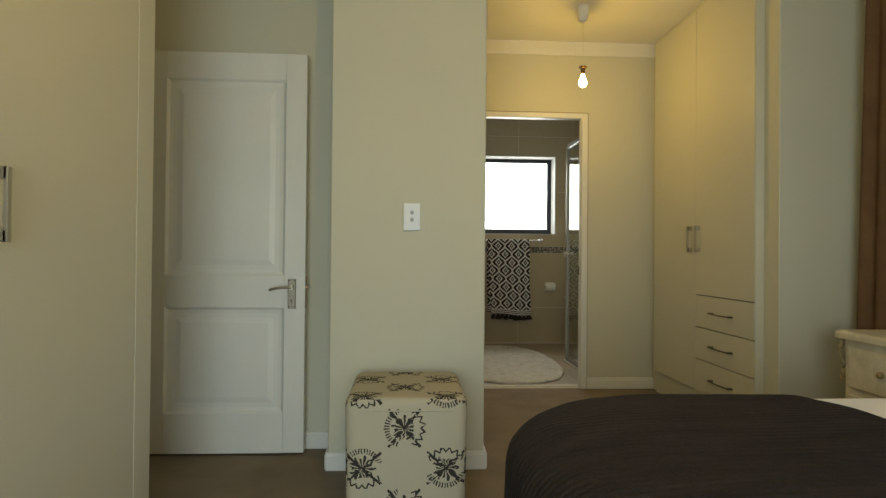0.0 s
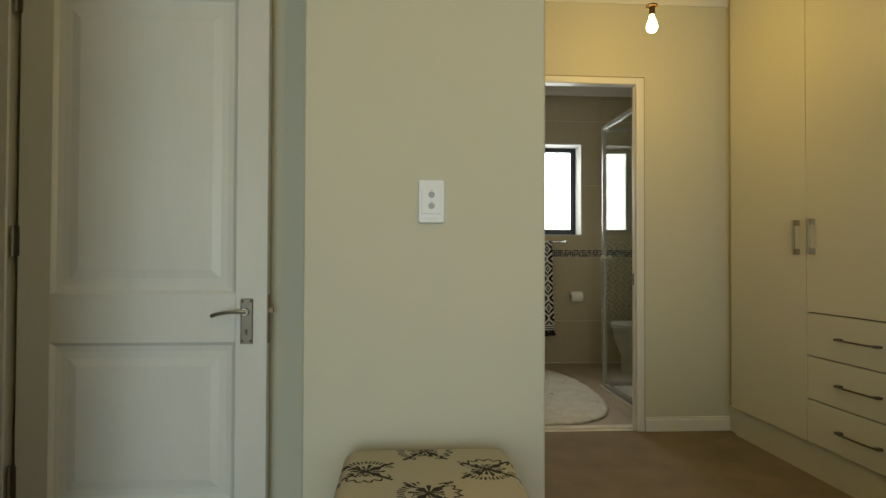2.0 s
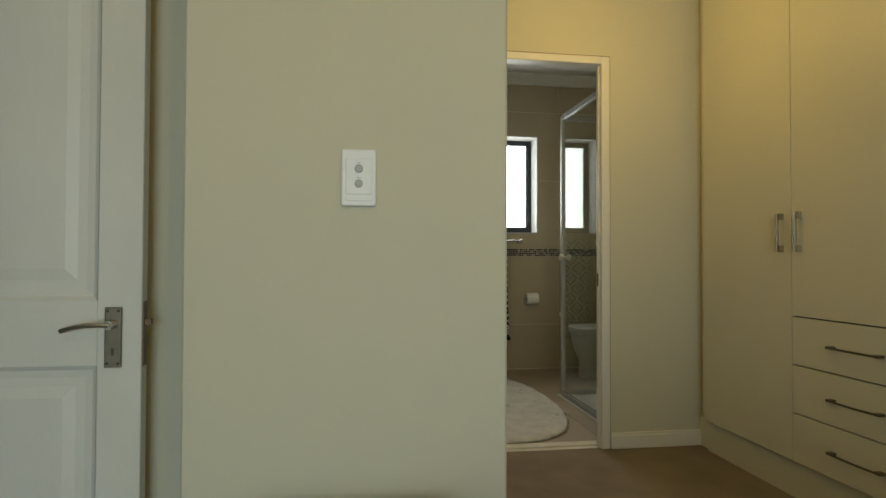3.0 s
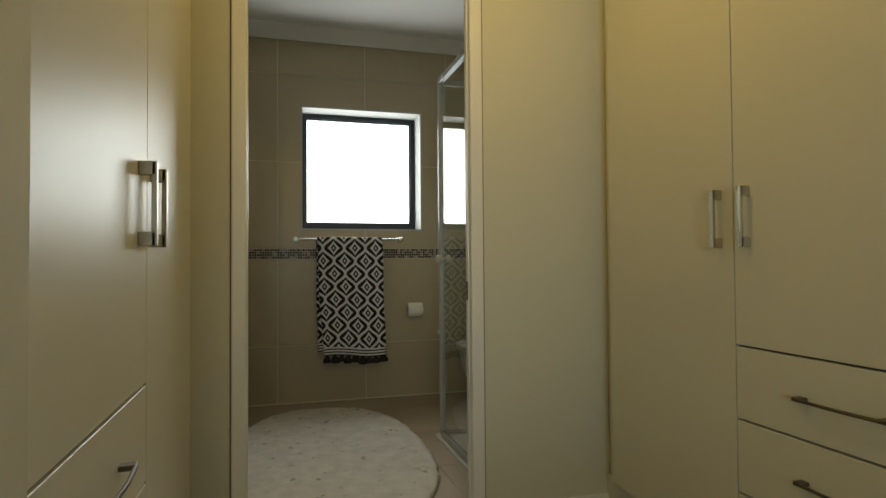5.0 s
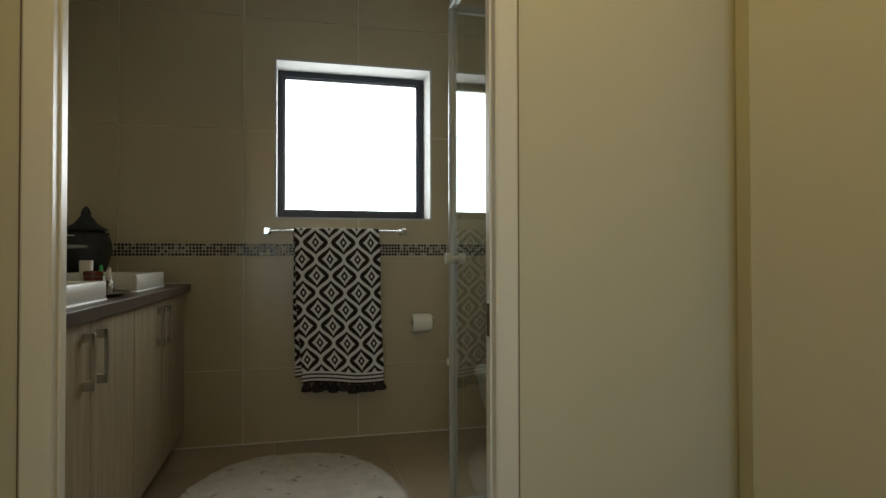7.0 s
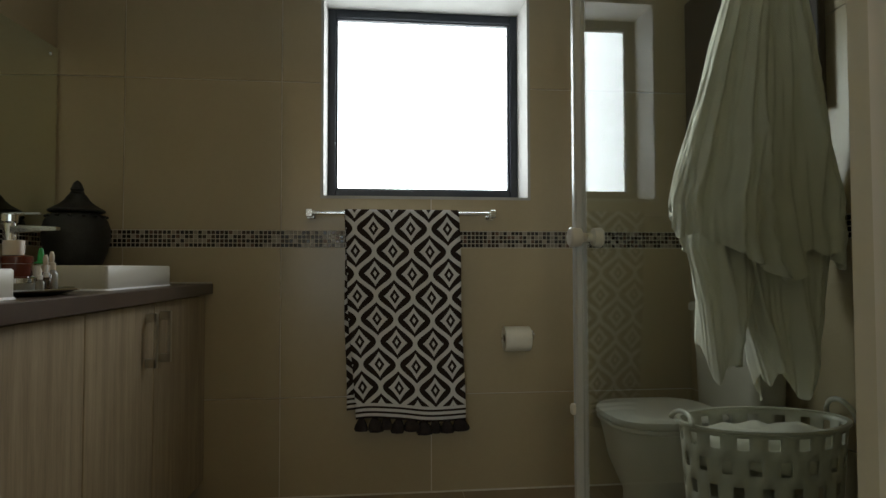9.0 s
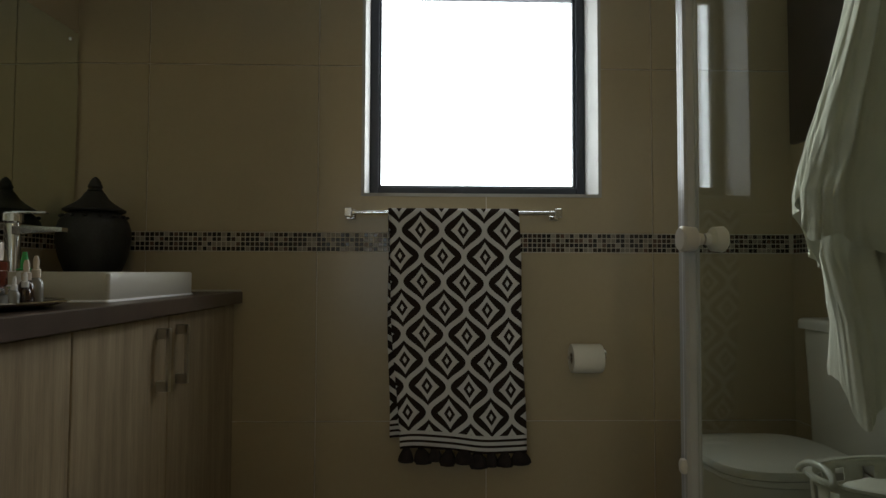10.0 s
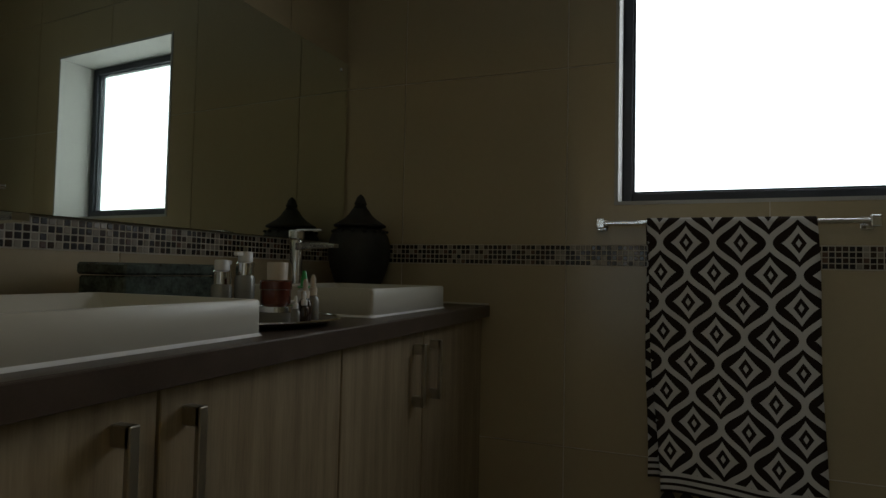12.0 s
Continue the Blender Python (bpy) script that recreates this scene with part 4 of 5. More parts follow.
def skewed(bm):
    bmesh.ops.transform(bm, matrix=Matrix(((1, SKEW, 0, -SKEW * BATH_Y1), (0, 1, 0, 0), (0, 0, 1, 0), (0, 0, 0, 1))), verts=bm.verts)
    return bm


part("glass", skewed(boxed(BATH_X0 + 0.008, 4.85, 1.124, BATH_X0 + 0.013, 6.905, 1.862, bevel=0.0015)), MIRROR, mir)
for y in (5.0, 6.86):
    for z in (1.165, 1.825):
        bm = bmesh.new()
        lathe(bm, [(0.008, 0), (0.008, 0.003), (0.004, 0.005)], (0, 0, 0), 12)
        bmesh.ops.transform(bm, matrix=pose(west_x(y) + 0.0135, y, z, 0, 90, 0), verts=bm.verts)
        part("fixing", bm, CHROME, mir, "small chrome mirror screw")

# urn
UX, UY = 0.325, 6.765
urn = thing("urn", (UX, UY, 0.899), "dark carved stone urn with a pagoda lid", "urn")
bm = bmesh.new()
lathe(bm, [(0.060, 0), (0.066, 0.012), (0.086, 0.07), (0.106, 0.125), (0.116, 0.175), (0.115, 0.215), (0.106, 0.246), (0.092, 0.266), (0.080, 0.275)], (UX, UY, 0.899), 36)
part("pot", bm, DARKSTONE, urn, smooth="angle")
bm = bmesh.new()
lathe(bm, [(0.080, 0.2755), (0.097, 0.280), (0.098, 0.286), (0.082, 0.296), (0.060, 0.310), (0.044, 0.325), (0.033, 0.342), (0.026, 0.350)], (UX, UY, 0.899), 36)
lid = part("lid", bm, DARKSTONE, urn, smooth="angle")
bm = bmesh.new()
lathe(bm, [(0.020, 0.349), (0.026, 0.353), (0.020, 0.360), (0.024, 0.367), (0.019, 0.378), (0.016, 0.387), (0.010, 0.396), (0.003, 0.402)], (UX, UY, 0.899), 20)
part("finial", bm, DARKSTONE, lid, smooth="angle")
for k in range(14):
    a = 2 * math.pi * k / 14
    bm = bmesh.new()
    bmesh.ops.create_uvsphere(bm, u_segments=8, v_segments=6, radius=0.008, matrix=Matrix.Translation((UX + 0.100 * math.cos(a), UY + 0.100 * math.sin(a), 0.899 + 0.262)) @ Matrix.Diagonal((1, 1, 0.7, 1)))
    part("boss", bm, DARKSTONE, urn, smooth=True)

# tissue box
tb = thing("tissue_box", (0.27, 5.88, 0.899), "mottled green glass mosaic box on the worktop", "box")
part("body", boxed(0.200, 5.738, 0.900, 0.338, 6.032, 0.994, bevel=0.004), SMOKEGLASS, tb)
part("lid", boxed(0.196, 5.734, 0.996, 0.342, 6.036, 1.023, bevel=0.005), SMOKEGLASS, tb)

# tray with cosmetics
CX, CY = 0.580, 5.862
tray = thing("tray", (CX, CY, 0.899), "round dark metal tray holding cosmetics", "tray")
part("dish", lathe(bmesh.new(), [(0.12, 0), (0.15, 0.004), (0.175, 0.012), (0.177, 0.014), (0.173, 0.013), (0.148, 0.007), (0.02, 0.006)], (CX, CY, 0.899), 40), COUNTER, tray, smooth="angle")
part("rim", lathe(bmesh.new(), [(0.175, 0.011), (0.179, 0.013), (0.175, 0.016), (0.172, 0.0135), (0.175, 0.011)], (CX, CY, 0.899), 40, cap=(False, False)), CHROME, tray)
TZ = 0.9055


def bottle(name, label, x, y, body, cap, body_mat, cap_mat, z=TZ, category="bottle", cap_label=""):
    b = thing(name, (x, y, z), label, category)
    part("body", lathe(bmesh.new(), body, (x, y, z), 18), body_mat, b, smooth="angle")
    part("cap", lathe(bmesh.new(), cap, (x, y, z), 16), cap_mat, b, cap_label, "angle")
    return b


def dropper(x, y, k, cap_mat, glass_mat, tall=1.0):
    return bottle("dropper_bottle", "small dropper bottle on the tray", x, y, [(0.012 * k, 0), (0.013 * k, 0.002), (0.013 * k, 0.036 * k * tall), (0.007 * k, 0.044 * k * tall)],
                  [(0.008 * k, 0.0445 * k * tall), (0.0085 * k, 0.058 * k * tall), (0.005 * k, 0.060 * k * tall), (0.0055 * k, 0.074 * k * tall), (0.003 * k, 0.082 * k * tall)], glass_mat, cap_mat)


bottle("cosmetic_jar", "clear and silver cosmetic jar on the tray", 0.644, 5.841, [(0.040, 0), (0.042, 0.004), (0.042, 0.022)], [(0.043, 0.023), (0.043, 0.034), (0.038, 0.037)], FROST, CHROME, category="jar")
bottle("cosmetic_jar", "amber cosmetic jar with a copper lid", 0.644, 5.841, [(0.028, 0), (0.031, 0.004), (0.031, 0.030)], [(0.033, 0.031), (0.033, 0.047), (0.029, 0.050)], AMBER, AMBER, z=TZ + 0.0375, category="jar")
dropper(0.675, 5.902, 1.1, CREAMCAP, BROWNGLASS)
dropper(0.669, 5.940, 1.1, CREAMCAP, FROST, 1.1)
dropper(0.693, 5.872, 0.8, PLASTIC, BROWNGLASS)
dropper(0.703, 5.827, 0.7, PLASTIC, FROST)
bottle("squeeze_bottle", "small white bottle with a green nozzle", 0.637, 5.952, [(0.013, 0), (0.014, 0.003), (0.014, 0.062), (0.008, 0.068)], [(0.015, 0.069), (0.015, 0.072), (0.008, 0.074), (0.0075, 0.088), (0.004, 0.108)], PLASTIC, GREENCAP, cap_label="bright green nozzle")
bottle("lotion_tube", "cream lotion tube standing on its cap", 0.602, 5.901, [(0.020, 0), (0.021, 0.03), (0.023, 0.035)], [(0.021, 0.036), (0.022, 0.07), (0.023, 0.123), (0.022, 0.125)], CREAMCAP, CREAMCAP, category="tube")
def pump_bottle(x, y, tall, nozzle):
    """A clear bottle with a metal collar and a white pump whose nozzle points along the worktop."""
    b = thing("pump_bottle", (x, y, TZ), "clear pump bottle with a white nozzle on the tray", "bottle")
    part("body", lathe(bmesh.new(), [(0.020, 0), (0.022, 0.003), (0.022, tall - 0.035), (0.019, tall - 0.030)], (x, y, TZ), 18), FROST, b, smooth="angle")
    part("collar", lathe(bmesh.new(), [(0.020, tall - 0.0298), (0.020, tall - 0.003), (0.016, tall)], (x, y, TZ), 18), CHROME, b, "chrome collar", "angle")
    bm = lathe(bmesh.new(), [(0.016, tall + 0.0005), (0.016, tall + 0.020), (0.014, tall + 0.023)], (x, y, TZ), 16)
    box(bm, x - 0.006, min(y, y + nozzle), TZ + tall + 0.013, x + 0.006, max(y, y + nozzle), TZ + tall + 0.022, bevel=0.002)
    part("pump", bm, PLASTIC, b, "white pump head", "angle")
    return b


pump_bottle(0.515, 5.900, 0.125, -0.034)
pump_bottle(0.500, 5.843, 0.105, 0.026)
bottle("cream_pot", "low white cream pot on the tray", 0.596, 5.956, [(0.022, 0), (0.024, 0.003), (0.024, 0.022)], [(0.025, 0.023), (0.025, 0.036), (0.022, 0.038)], PORCELAIN, PLASTIC, category="jar")

# bath rug: an oval of pile with an uneven edge
random.seed(9)
bm = bmesh.new()
rings = []
for rr, z in ((1.0, 0.001), (1.015, 0.008), (1.0, 0.017), (0.96, 0.022), (0.86, 0.024), (0.7, 0.025), (0.5, 0.025), (0.25, 0.025)):
    ring_pts = []
    for k in range(96):
        a = 2 * math.pi * k / 96
        cx, cy = math.cos(a), math.sin(a)
        sx = math.copysign(abs(cx) ** 0.78, cx) * 0.505
        sy = math.copysign(abs(cy) ** 0.86, cy) * 0.935
        j = 1 + (random.uniform(-0.014, 0.014) if rr > 0.95 else 0)
        ring_pts.append((1.335 + sx * rr * j, 5.715 + sy * rr * j, z + random.uniform(-0.002, 0.003) * (rr < 0.97)))
    rings.append(ring_pts)
tagged(part("bath_rug", loft(bm, rings), RUG, None, smooth=True), "white shaggy oval rug on the bathroom floor", "rug")

# shower enclosure
SX, SY = 1.985, 5.83
sh = thing("shower_enclosure", (SX, 5.3, 0), "white-framed clear glass shower enclosure", "shower")
part("tray", slab(bmesh.new(), SX - 0.03, BATH_Y0 + 0.01, BATH_X1 - 0.01, SY + 0.03, 0.0, 0.010, 0.02, 0.004, 4, 2), PORCELAIN, sh)
part("corner_post", box(boxed(SX - 0.004, SY - 0.012, 0.011, SX + 0.016, SY + 0.018, 2.098, bevel=0.004), SX + 0.016, SY - 0.008, 0.011, SX + 0.032, SY + 0.014, 2.098, bevel=0.003), WHITEALU, sh)
part("door_stile", boxed(SX - 0.018, SY - 0.050, 0.045, SX + 0.008, SY - 0.030, 2.062, bevel=0.005), WHITEALU, sh)
part("seal_strip", boxed(SX - 0.010, SY - 0.029, 0.045, SX - 0.004, SY - 0.0125, 2.062, bevel=0.001), GREYBTN, sh, "grey rubber seal")
part("wall_post", boxed(SX - 0.015, BATH_Y0 + 0.009, 0.011, SX + 0.015, BATH_Y0 + 0.04, 2.098, bevel=0.003), WHITEALU, sh)
part("top_rail", boxed(SX - 0.016, BATH_Y0 + 0.042, 2.060, SX + 0.016, SY - 0.05, 2.098, bevel=0.003), WHITEALU, sh)
part("bottom_rail", boxed(SX - 0.016, BATH_Y0 + 0.042, 0.011, SX + 0.016, SY - 0.05, 0.045, bevel=0.003), WHITEALU, sh)
g1 = part("glass_panel", boxed(SX - 0.003, BATH_Y0 + 0.042, 0.047, SX + 0.003, SY - 0.05, 2.058), SHOWERGLASS, sh)
g1.visible_shadow = False
part("return_top_rail", boxed(SX + 0.033, SY - 0.014, 2.064, BATH_X1 - 0.012, SY + 0.014, 2.098, bevel=0.003), WHITEALU, sh)
part("return_bottom_rail", boxed(SX + 0.033, SY - 0.014, 0.011, BATH_X1 - 0.012, SY + 0.014, 0.045, bevel=0.003), WHITEALU, sh)
g2 = part("return_glass", boxed(SX + 0.033, SY - 0.003, 0.047, BATH_X1 - 0.012, SY + 0.003, 2.060), SHOWERGLASS, sh)
g2.visible_shadow = False
bm = bmesh.new()
for out, length in ((-1, 0.045), (1, 0.04)):
    knob = [[(SX + out * d, SY - 0.085 + r * math.cos(2 * math.pi * k / 20), 1.035 + r * math.sin(2 * math.pi * k / 20)) for k in range(20)] for r, d in ((0.010, 0.003), (0.012, 0.012), (0.022, 0.018), (0.024, length - 0.004), (0.020, length))]
    loft(bm, knob)
part("bumper", lathe(bmesh.new(), [(0.006, 0), (0.009, 0.004), (0.010, 0.018), (0.007, 0.026)], (SX - 0.020, SY - 0.036, 0.60), 12), KNOB, sh, "small white bumper", "angle")
part("knob", bm, KNOB, sh, "round white shower door knob", "angle")
head = thing("overhead_shower", (2.53, BATH_Y0 + 0.02, 1.95), "chrome shower head on a bent arm", "shower head")
part("arm", tube(bmesh.new(), [(2.44, 4.757, 2.0), (2.44, 4.85, 2.04), (2.44, 4.98, 2.03), (2.44, 5.04, 1.97)], 0.010, 10), CHROME, head, smooth=True)
part("rose", lathe(bmesh.new(), [(0.012, 0.05), (0.02, 0.035), (0.05, 0.01), (0.052, 0.0)], (2.44, 5.05, 1.92), 20), CHROME, head, smooth="angle")

# toilet
to = thing("toilet", (2.57, 6.45, 0), "white ceramic toilet with its lid closed", "toilet")
def oval(x0, x1, half, z, n=36, flat=0.16):
    """A toilet outline: rounded tip at x0, squared back at x1."""
    pts = []
    for k in range(n):
        a = 2 * math.pi * k / n
        c, s = math.cos(a), math.sin(a)
        px = 0.100 + (x0 + x1) / 2 + (x1 - x0) / 2 * (math.copysign(abs(c) ** 0.6, c) if c < 0 else abs(c) ** 0.5)
        pts.append((px, 6.45 + half * math.copysign(abs(s) ** 0.7, s), z))
    return pts


part("pedestal", loft(bmesh.new(), [oval(2.29, 2.70, 0.13, 0), oval(2.28, 2.70, 0.135, 0.03), oval(2.285, 2.68, 0.13, 0.14), oval(2.235, 2.66, 0.165, 0.26), oval(2.215, 2.66, 0.178, 0.36), oval(2.205, 2.66, 0.184, 0.395)]), PORCELAIN, to, smooth="angle")
part("seat", loft(bmesh.new(), [oval(2.203, 2.63, 0.186, 0.397), oval(2.195, 2.63, 0.190, 0.405), oval(2.197, 2.63, 0.189, 0.415)]), PORCELAIN, to, smooth="angle")
part("lid", loft(bmesh.new(), [oval(2.197, 2.62, 0.189, 0.417), oval(2.193, 2.62, 0.191, 0.424), oval(2.196, 2.617, 0.189, 0.440), oval(2.205, 2.61, 0.182, 0.446), oval(2.27, 2.60, 0.14, 0.449)]), PORCELAIN, to, smooth="angle")
part("tank", slab(bmesh.new(), 2.742, 6.245, 2.885, 6.655, 0.40, 0.79, 0.035, 0.01, 5, 2, foot=0.012), PORCELAIN, to, smooth="angle")
part("tank_lid", slab(bmesh.new(), 2.728, 6.232, 2.886, 6.668, 0.791, 0.825, 0.035, 0.014, 5, 3), PORCELAIN, to, smooth="angle")
part("flush_button", lathe(bmesh.new(), [(0.022, 0), (0.022, 0.006), (0.018, 0.008)], (2.81, 6.45, 0.825), 16), CHROME, to)

# laundry basket, an oval tub with perforated sides
BX, BY = 2.612, 6.015
ba = thing("laundry_basket", (BX, BY, 0), "white oval perforated plastic laundry basket", "basket")


def basket_ring(z, grow=0.0, n=90):
    a, b = 0.205 + 0.045 * z / 0.53 + grow, 0.115 + 0.030 * z / 0.53 + grow
    return [(BX + a * math.cos(2 * math.pi * k / n), BY + b * math.sin(2 * math.pi * k / n), z) for k in range(n)]


bm = bmesh.new()
hs = [0.0, 0.05, 0.088, 0.118, 0.156, 0.186, 0.224, 0.254, 0.292, 0.322, 0.360, 0.392, 0.432, 0.462, 0.495, 0.512]
rows = [[bm.verts.new(p) for p in basket_ring(z)] for z in hs]
for j in range(len(hs) - 1):
    for k in range(90):
        if j % 2 and (k + 2 * (j // 2)) % 5 < 2 and j < 14:
            continue
        bm.faces.new((rows[j][k], rows[j][(k + 1) % 90], rows[j + 1][(k + 1) % 90], rows[j + 1][k]))
bm.faces.new(rows[0][::-1])
tub = part("tub", bm, BASKETP, ba, smooth=True)
so = tub.modifiers.new("thickness", "SOLIDIFY")
so.thickness = 0.004
part("rim", loft(bmesh.new(), [basket_ring(0.504, -0.001), basket_ring(0.510, 0.009), basket_ring(0.517, 0.008), basket_ring(0.517, -0.006), basket_ring(0.504, -0.001)], (False, False)), BASKETP, ba, smooth="angle")
for side in (-1, 1):
    arch = [(BX + side * (0.252 - 0.010 * math.sin(radians(a))), BY + 0.060 * math.cos(radians(a)), 0.512 + (0.055 if side > 0 else 0.030) * math.sin(radians(a))) for a in range(0, 181, 20)]
    part("handle", tube(bmesh.new(), arch, 0.0075, 8), BASKETP, ba, smooth=True)
bm = bmesh.new()
rings = []
for r, z in ((0.96, 0.40), (0.93, 0.45), (0.78, 0.475), (0.55, 0.488), (0.28, 0.482), (0.08, 0.478)):
    rings.append([(BX + (0.238 * r + 0.008 * math.sin(5 * a)) * math.cos(a), BY + 0.134 * r * math.sin(a), z + 0.020 * noise.noise(Vector((4 * r * math.cos(a), 3 * r * math.sin(a), z * 6))))
                  for a in [2 * math.pi * k / 48 for k in range(48)]])
tagged(part("laundry", loft(bm, rings), TERRY, None, smooth=True), "crumpled white laundry heaped in the basket", "laundry")

# robe hanging from the shower's top rail
RX, RY = 2.64, 6.02
hook = thing("hook", (RX, SY, 2.09), "chrome hook over the shower's top rail", "hook")
part("bend", tube(bmesh.new(), [(RX, SY - 0.02, 2.045), (RX, SY - 0.02, 2.098), (RX, SY + 0.022, 2.098), (RX, SY + 0.024, 2.03), (RX, SY + 0.06, 1.99), (RX, SY + 0.13, 1.99), (RX, SY + 0.15, 2.03)], 0.004, 8), CHROME, hook, smooth=True)


def along(z, table):
    """Left and right limits of the hanging cloth at a height, eased between the table's rows."""
    for (z1, *a), (z0, *b) in zip(table, table[1:]):
        if z >= z0:
            f = (z1 - z) / (z1 - z0)
            return [p + (q - p) * f for p, q in zip(a, b)]
    return table[-1][1:]


def hanging(table, hem, creases, depth, seed, n=260, steps=64):
    """Cloth falling in creases: hem(a) is the height at which it ends round its outline."""
    rings = []
    top = table[0][0]
    for j in range(steps + 1):
        f = j / steps
        ring_pts = []
        for k in range(n):
            a = 2 * math.pi * k / n
            z = top + (hem(a) - top) * f
            left, right = along(z, table)
            folds = noise.noise(Vector((creases * math.cos(a), creases * math.sin(a), seed + 0.9 * z)))
            crease = 1 - min(1.0, 3.2 * abs(folds)) ** 0.6
            sag = noise.noise(Vector((1.3 * math.cos(a) + seed, 1.3 * math.sin(a), 2.2 * z)))
            way = Vector((math.cos(a), math.sin(a), 0))
            lump = 0.16 * noise.noise(4 * way + Vector((seed, 0, 3.0 * z))) + 0.10 * noise.noise(11 * way + Vector((0, seed, 7.0 * z)))
            fold = (0.72 + 0.62 * crease + 0.36 * sag * f + lump * min(1.0, 3 * f)) * (0.75 + 0.25 * f)
            x = (left + right) / 2 + (right - left) / 2 * math.cos(a) * (0.93 + 0.07 * fold + 0.4 * lump * f)
            y = RY + depth * (0.35 + 0.65 * min(1.0, 1.3 * f)) * math.sin(a) * fold
            ring_pts.append((x, y, z))
        rings.append(ring_pts)
    return loft(bmesh.new(), rings, (True, False))


robe = thing("robe", (RX, RY, 1.99), "white terry robe hanging in deep folds from a hook", "robe")
part("body", hanging([(2.0, 2.62, 2.70), (1.95, 2.585, 2.735), (1.79, 2.525, 2.785), (1.44, 2.42, 2.825), (1.16, 2.335, 2.862), (1.04, 2.335, 2.868), (0.90, 2.40, 2.85)],
                     lambda a: 1.0 + 0.05 * math.sin(2 * a + 2.2) - 0.07 * math.cos(a) + 0.04 * math.sin(5 * a) + 0.05 * noise.noise(Vector((3 * math.cos(a), 3 * math.sin(a), 5.0))), 3.1, 0.125, 1.3), TERRY, robe, smooth=True)
part("sleeve", hanging([(1.20, 2.40, 2.62), (1.02, 2.385, 2.60), (0.86, 2.425, 2.575), (0.72, 2.44, 2.535), (0.62, 2.455, 2.515)],
                       lambda a: 0.70 + 0.05 * math.sin(a + 0.6) + 0.03 * math.sin(3 * a), 1.5, 0.080, 4.1, 120, 36), TERRY, robe, smooth=True)
part("hanging_end", hanging([(1.16, 2.54, 2.84), (1.0, 2.54, 2.84), (0.84, 2.56, 2.80), (0.70, 2.60, 2.76), (0.56, 2.64, 2.72)],
                            lambda a: 0.66 + 0.05 * math.sin(2 * a + 1.0) + 0.07 * math.cos(a) + 0.03 * math.sin(5 * a), 1.7, 0.095, 7.7, 160, 40), TERRY, robe, smooth=True)

# dark picture above the toilet
pic = thing("picture", (2.89, 6.45, 1.75), "dark brown picture in a dark frame above the toilet", "picture")
part("frame", boxed(2.853, 6.06, 1.46, 2.88, 6.87, 2.15, bevel=0.004), PICTURE, pic)
part("canvas", boxed(2.848, 6.10, 1.50, 2.8525, 6.83, 2.11), PICTURE, pic)

# ---- tiled bathroom shell, with its pieces ----
bm = bmesh.new()
box(bm, -0.10, BATH_Y1 + 0.003, 0, WX0, 7.17, BATHCEIL)
box(bm, WX1, BATH_Y1 + 0.003, 0, 3.0, 7.17, BATHCEIL)
box(bm, WX0, BATH_Y1 + 0.003, 0, WX1, 7.17, WZ0)
box(bm, WX0, BATH_Y1 + 0.003, WZ1, WX1, 7.17, BATHCEIL)
north = structure("wall_bathroom_north", bm, GROUT, "greige tiled bathroom wall with a mosaic strip", "wall")
west = structure("wall_bathroom_west", skewed(boxed(-0.10, BATH_Y0, 0, BATH_X0 - 0.003, BATH_Y1 + 0.003, BATHCEIL)), GROUT, "greige tiled wall behind mirror and vanity", "wall")
east = structure("wall_bathroom_east", boxed(BATH_X1 + 0.003, BATH_Y0, 0, 3.0, BATH_Y1 + 0.003, BATHCEIL), GROUT, "greige tiled wall beside toilet and shower", "wall")
south = structure("wall_bathroom_south", boxed(1.83, BATH_Y0 + 0.001, 0, BATH_X1 + 0.003, BATH_Y0 + 0.006, BATHCEIL), TILE, "greige tiled wall at the shower's end", "wall")
part("sealant", boxed(BATH_X0 + 0.01, BATH_Y1 - 0.009, 0.0, BATH_X1 - 0.01, BATH_Y1 - 0.0025, 0.007, bevel=0.002), GROUT, north, "pale sealant bead along the floor")
bfloor = structure("floor_bathroom", boxed(-0.10, PART_Y + 0.025, -0.1, 3.0, 7.17, -0.003), GROUT, "tan tiled bathroom floor", "floor")

piece_cache = {}


def piece(name, w, h, t, mat, parent, place, bevel=0.0):
    """One flat piece w by h, t thick, standing in the local xz plane; meshes are shared by size."""
    key = (name, round(w, 4), round(h, 4))
    if key not in piece_cache:
        bm = boxed(-w / 2, -t, -h / 2, w / 2, 0, h / 2, bevel=bevel)
        me = bpy.data.meshes.new(name)
        bm.to_mesh(me)
        bm.free()
        me.materials.append(mat)
        piece_cache[key] = me
    ob = new(name, piece_cache[key])
    ob.parent = parent
    ob.matrix_basis = place
    return ob


def cut(rect, hole):
    """The parts of a rectangle that a hole leaves over."""
    x0, z0, x1, z1 = rect
    hx0, hz0, hx1, hz1 = hole
    if x1 <= hx0 or x0 >= hx1 or z1 <= hz0 or z0 >= hz1:
        return [rect]
    out = []
    if x0 < hx0:
        out.append((x0, z0, hx0, z1))
    if x1 > hx1:
        out.append((hx1, z0, x1, z1))
    a, b = max(x0, hx0), min(x1, hx1)
    if z0 < hz0:
        out.append((a, z0, b, hz0))
    if z1 > hz1:
        out.append((a, hz1, b, z1))
    return out


STRIP0, STRIP1 = 1.050, 1.121
ROWS_Z = ((0.0, 0.416), (0.416, STRIP0), (STRIP1, 1.758), (1.758, 2.40), (2.40, BATHCEIL))


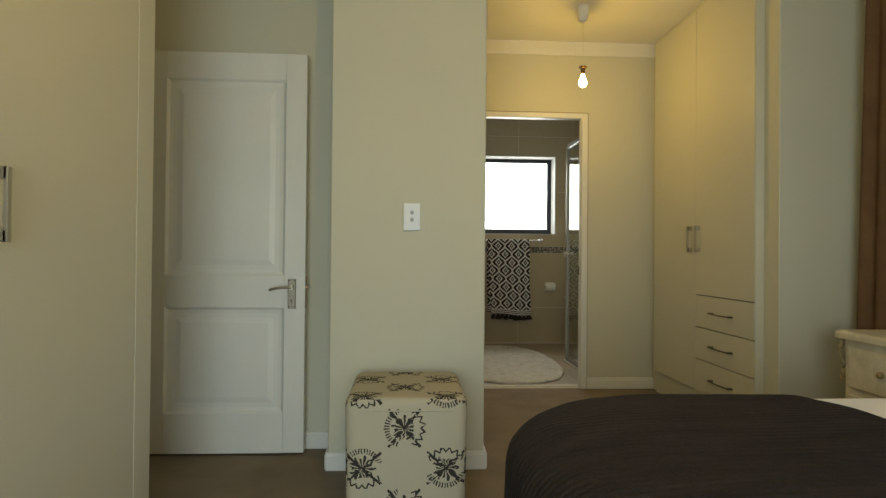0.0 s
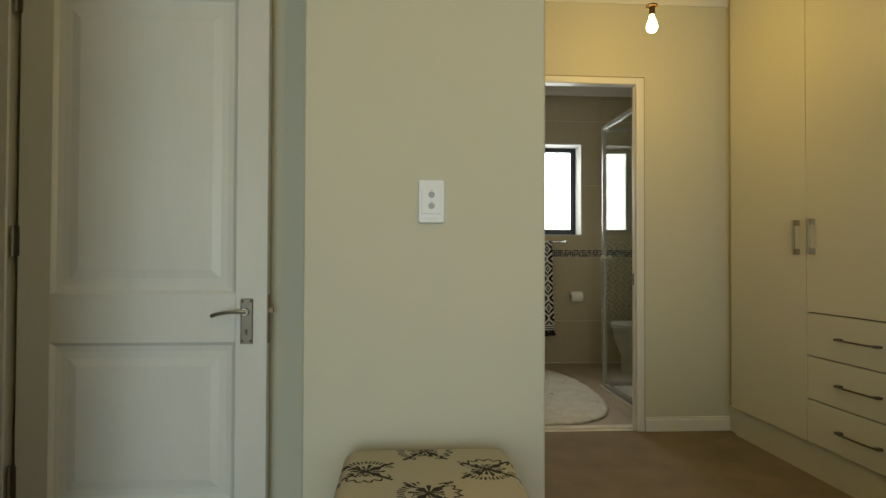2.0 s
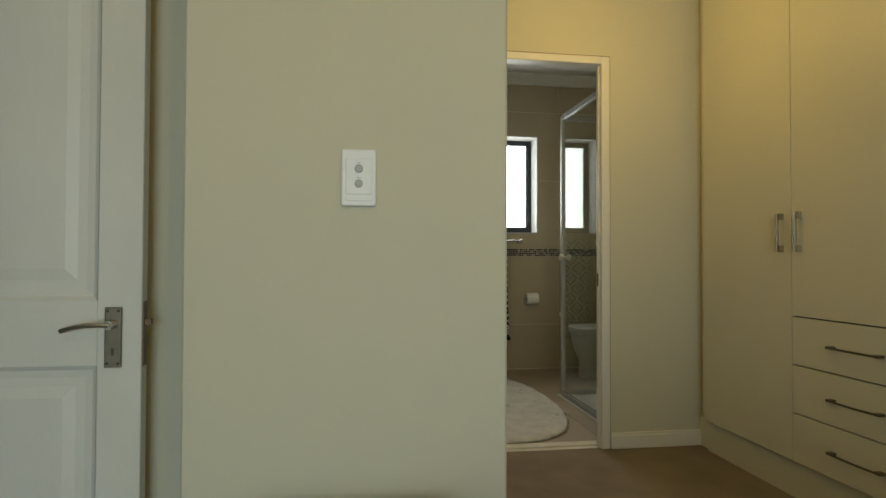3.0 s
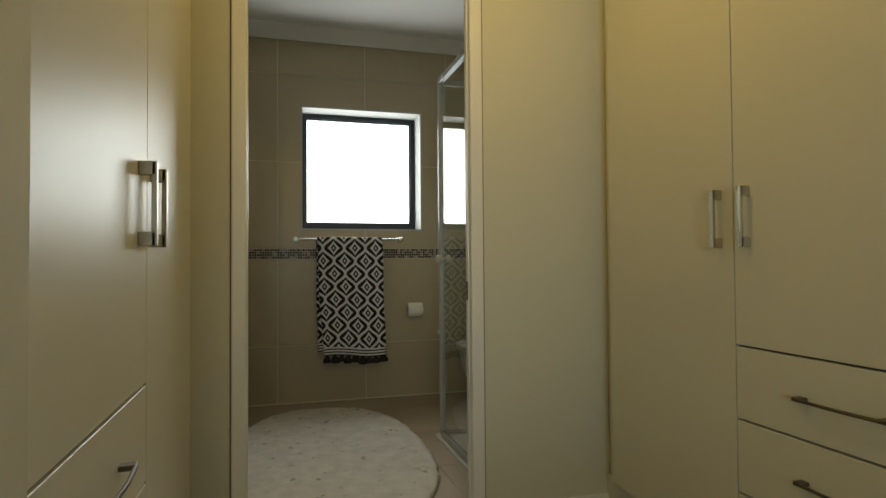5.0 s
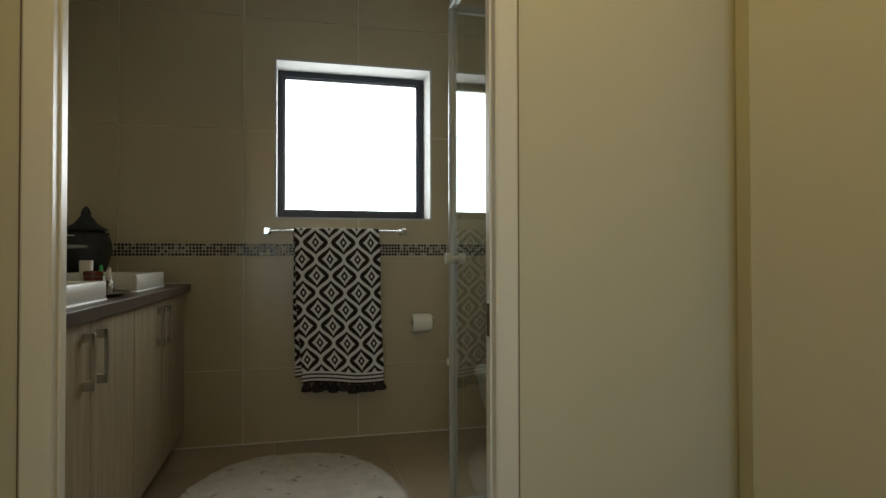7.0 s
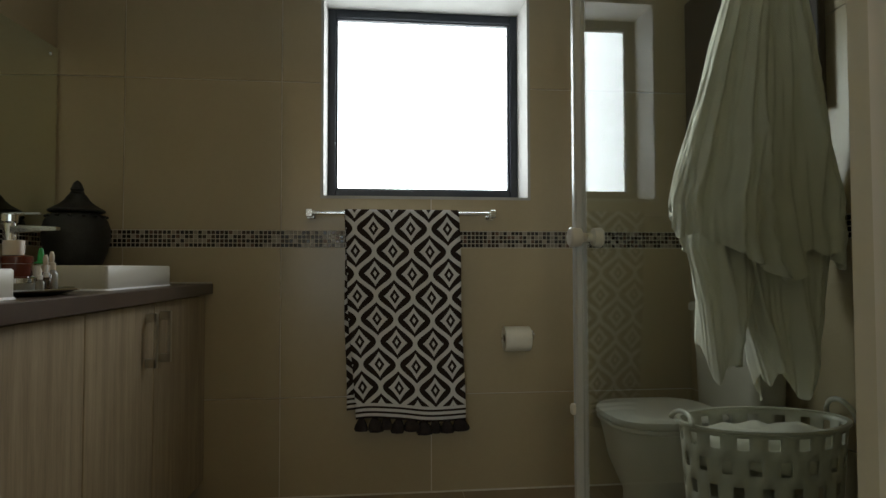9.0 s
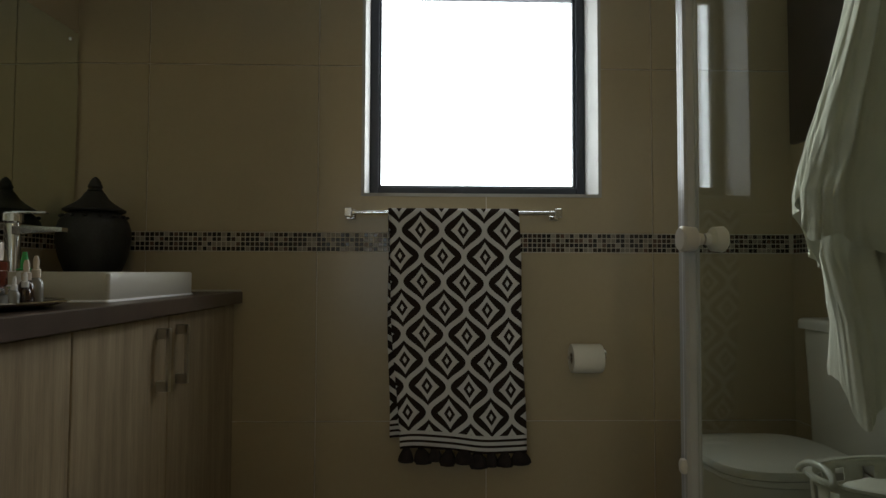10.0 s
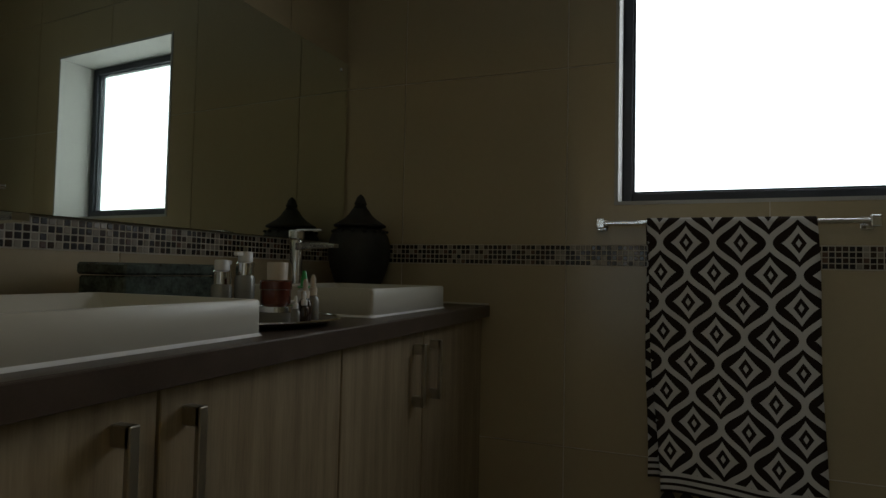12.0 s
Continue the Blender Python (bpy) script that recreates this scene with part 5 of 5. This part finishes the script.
def tiled(parent, lo, hi, first, place, hole=(9, 9, 9.1, 9.1), step=0.638, upper_shift=0.0):
    for z0, z1 in ROWS_Z:
        cuts = [lo]
        x = first + (upper_shift if z0 > 1.5 else 0)
        while x < hi - 0.01:
            if x > lo + 0.01:
                cuts.append(x)
            x += step
        cuts.append(hi)
        for a, b in zip(cuts, cuts[1:]):
            for x0, c0, x1, c1 in cut((a + 0.002, z0 + 0.002, b - 0.002, z1 - 0.002), hole):
                if x1 - x0 > 0.004 and c1 - c0 > 0.004:
                    piece("tile", x1 - x0, c1 - c0, 0.006, TILE, parent, place((x0 + x1) / 2, (c0 + c1) / 2))


tiled(north, BATH_X0, BATH_X1, 0.430, lambda u, z: pose(u, BATH_Y1 + 0.004, z), (WX0, WZ0, WX1, WZ1))
tiled(west, -BATH_Y1, -BATH_Y0, -6.55, lambda u, z: pose(west_x(-u) - 0.004, -u, z, 0, 0, 90 - math.degrees(math.atan(SKEW))))
tiled(east, BATH_Y0, BATH_Y1, 5.05, lambda u, z: pose(BATH_X1 + 0.004, u, z, 0, 0, -90))

PITCH = (STRIP1 - STRIP0) / 4


def mosaic(parent, lo, hi, near, place):
    """Four rows of small glass chips; the stretch `near` is built chip by chip, the rest as one piece."""
    random.seed(31)
    piece("grout_band", hi - lo, STRIP1 - STRIP0 + 0.002, 0.0048, BANDGROUT, parent, place((lo + hi) / 2, (STRIP0 + STRIP1) / 2))
    rest, count = bmesh.new(), 0
    for i in range(int((hi - lo) / PITCH)):
        u = lo + (i + 0.5) * PITCH
        for r in range(4):
            z = STRIP0 + (r + 0.5) * PITCH
            m = place(u, z) @ pose(0, 0, 0, random.uniform(-2, 2), 0, random.uniform(-2, 2))
            if near[0] < u < near[1] and count < 300:
                piece("mosaic_chip", PITCH - 0.0031, PITCH - 0.0031, 0.006, CHIP, parent, m, 0.0012)
                count += 1
            else:
                h = (PITCH - 0.0031) / 2
                bmesh.ops.create_cube(rest, size=1, matrix=m @ Matrix.Translation((0, -0.003, 0)) @ Matrix.Diagonal((2 * h, 0.006, 2 * h, 1)))
    ob = part("mosaic_chips", rest, CHIP, parent)
    ob["kind"] = "stuff"


mosaic(north, BATH_X0, BATH_X1, (0.36, 1.70), lambda u, z: pose(u, BATH_Y1 + 0.004, z))
mosaic(west, -BATH_Y1, -BATH_Y0, (-6.9, -5.55), lambda u, z: pose(west_x(-u) - 0.004, -u, z, 0, 0, 90 - math.degrees(math.atan(SKEW))))
mosaic(east, BATH_Y0, BATH_Y1, (5.9, 6.9), lambda u, z: pose(BATH_X1 + 0.004, u, z, 0, 0, -90))

x = 0.04
while x < BATH_X1:
    y = BATH_Y0 + 0.002
    while y < BATH_Y1:
        x1, y1 = min(x + 0.60, BATH_X1), min(y + 0.60, BATH_Y1)
        if x1 - x > 0.02 and y1 - y > 0.02:
            piece("floor_tile", x1 - x - 0.003, y1 - y - 0.003, 0.004, FLOORTILE, bfloor, pose((x + x1) / 2, (y + y1) / 2, -0.004, -90, 0, 0))
        y += 0.60
    x += 0.60
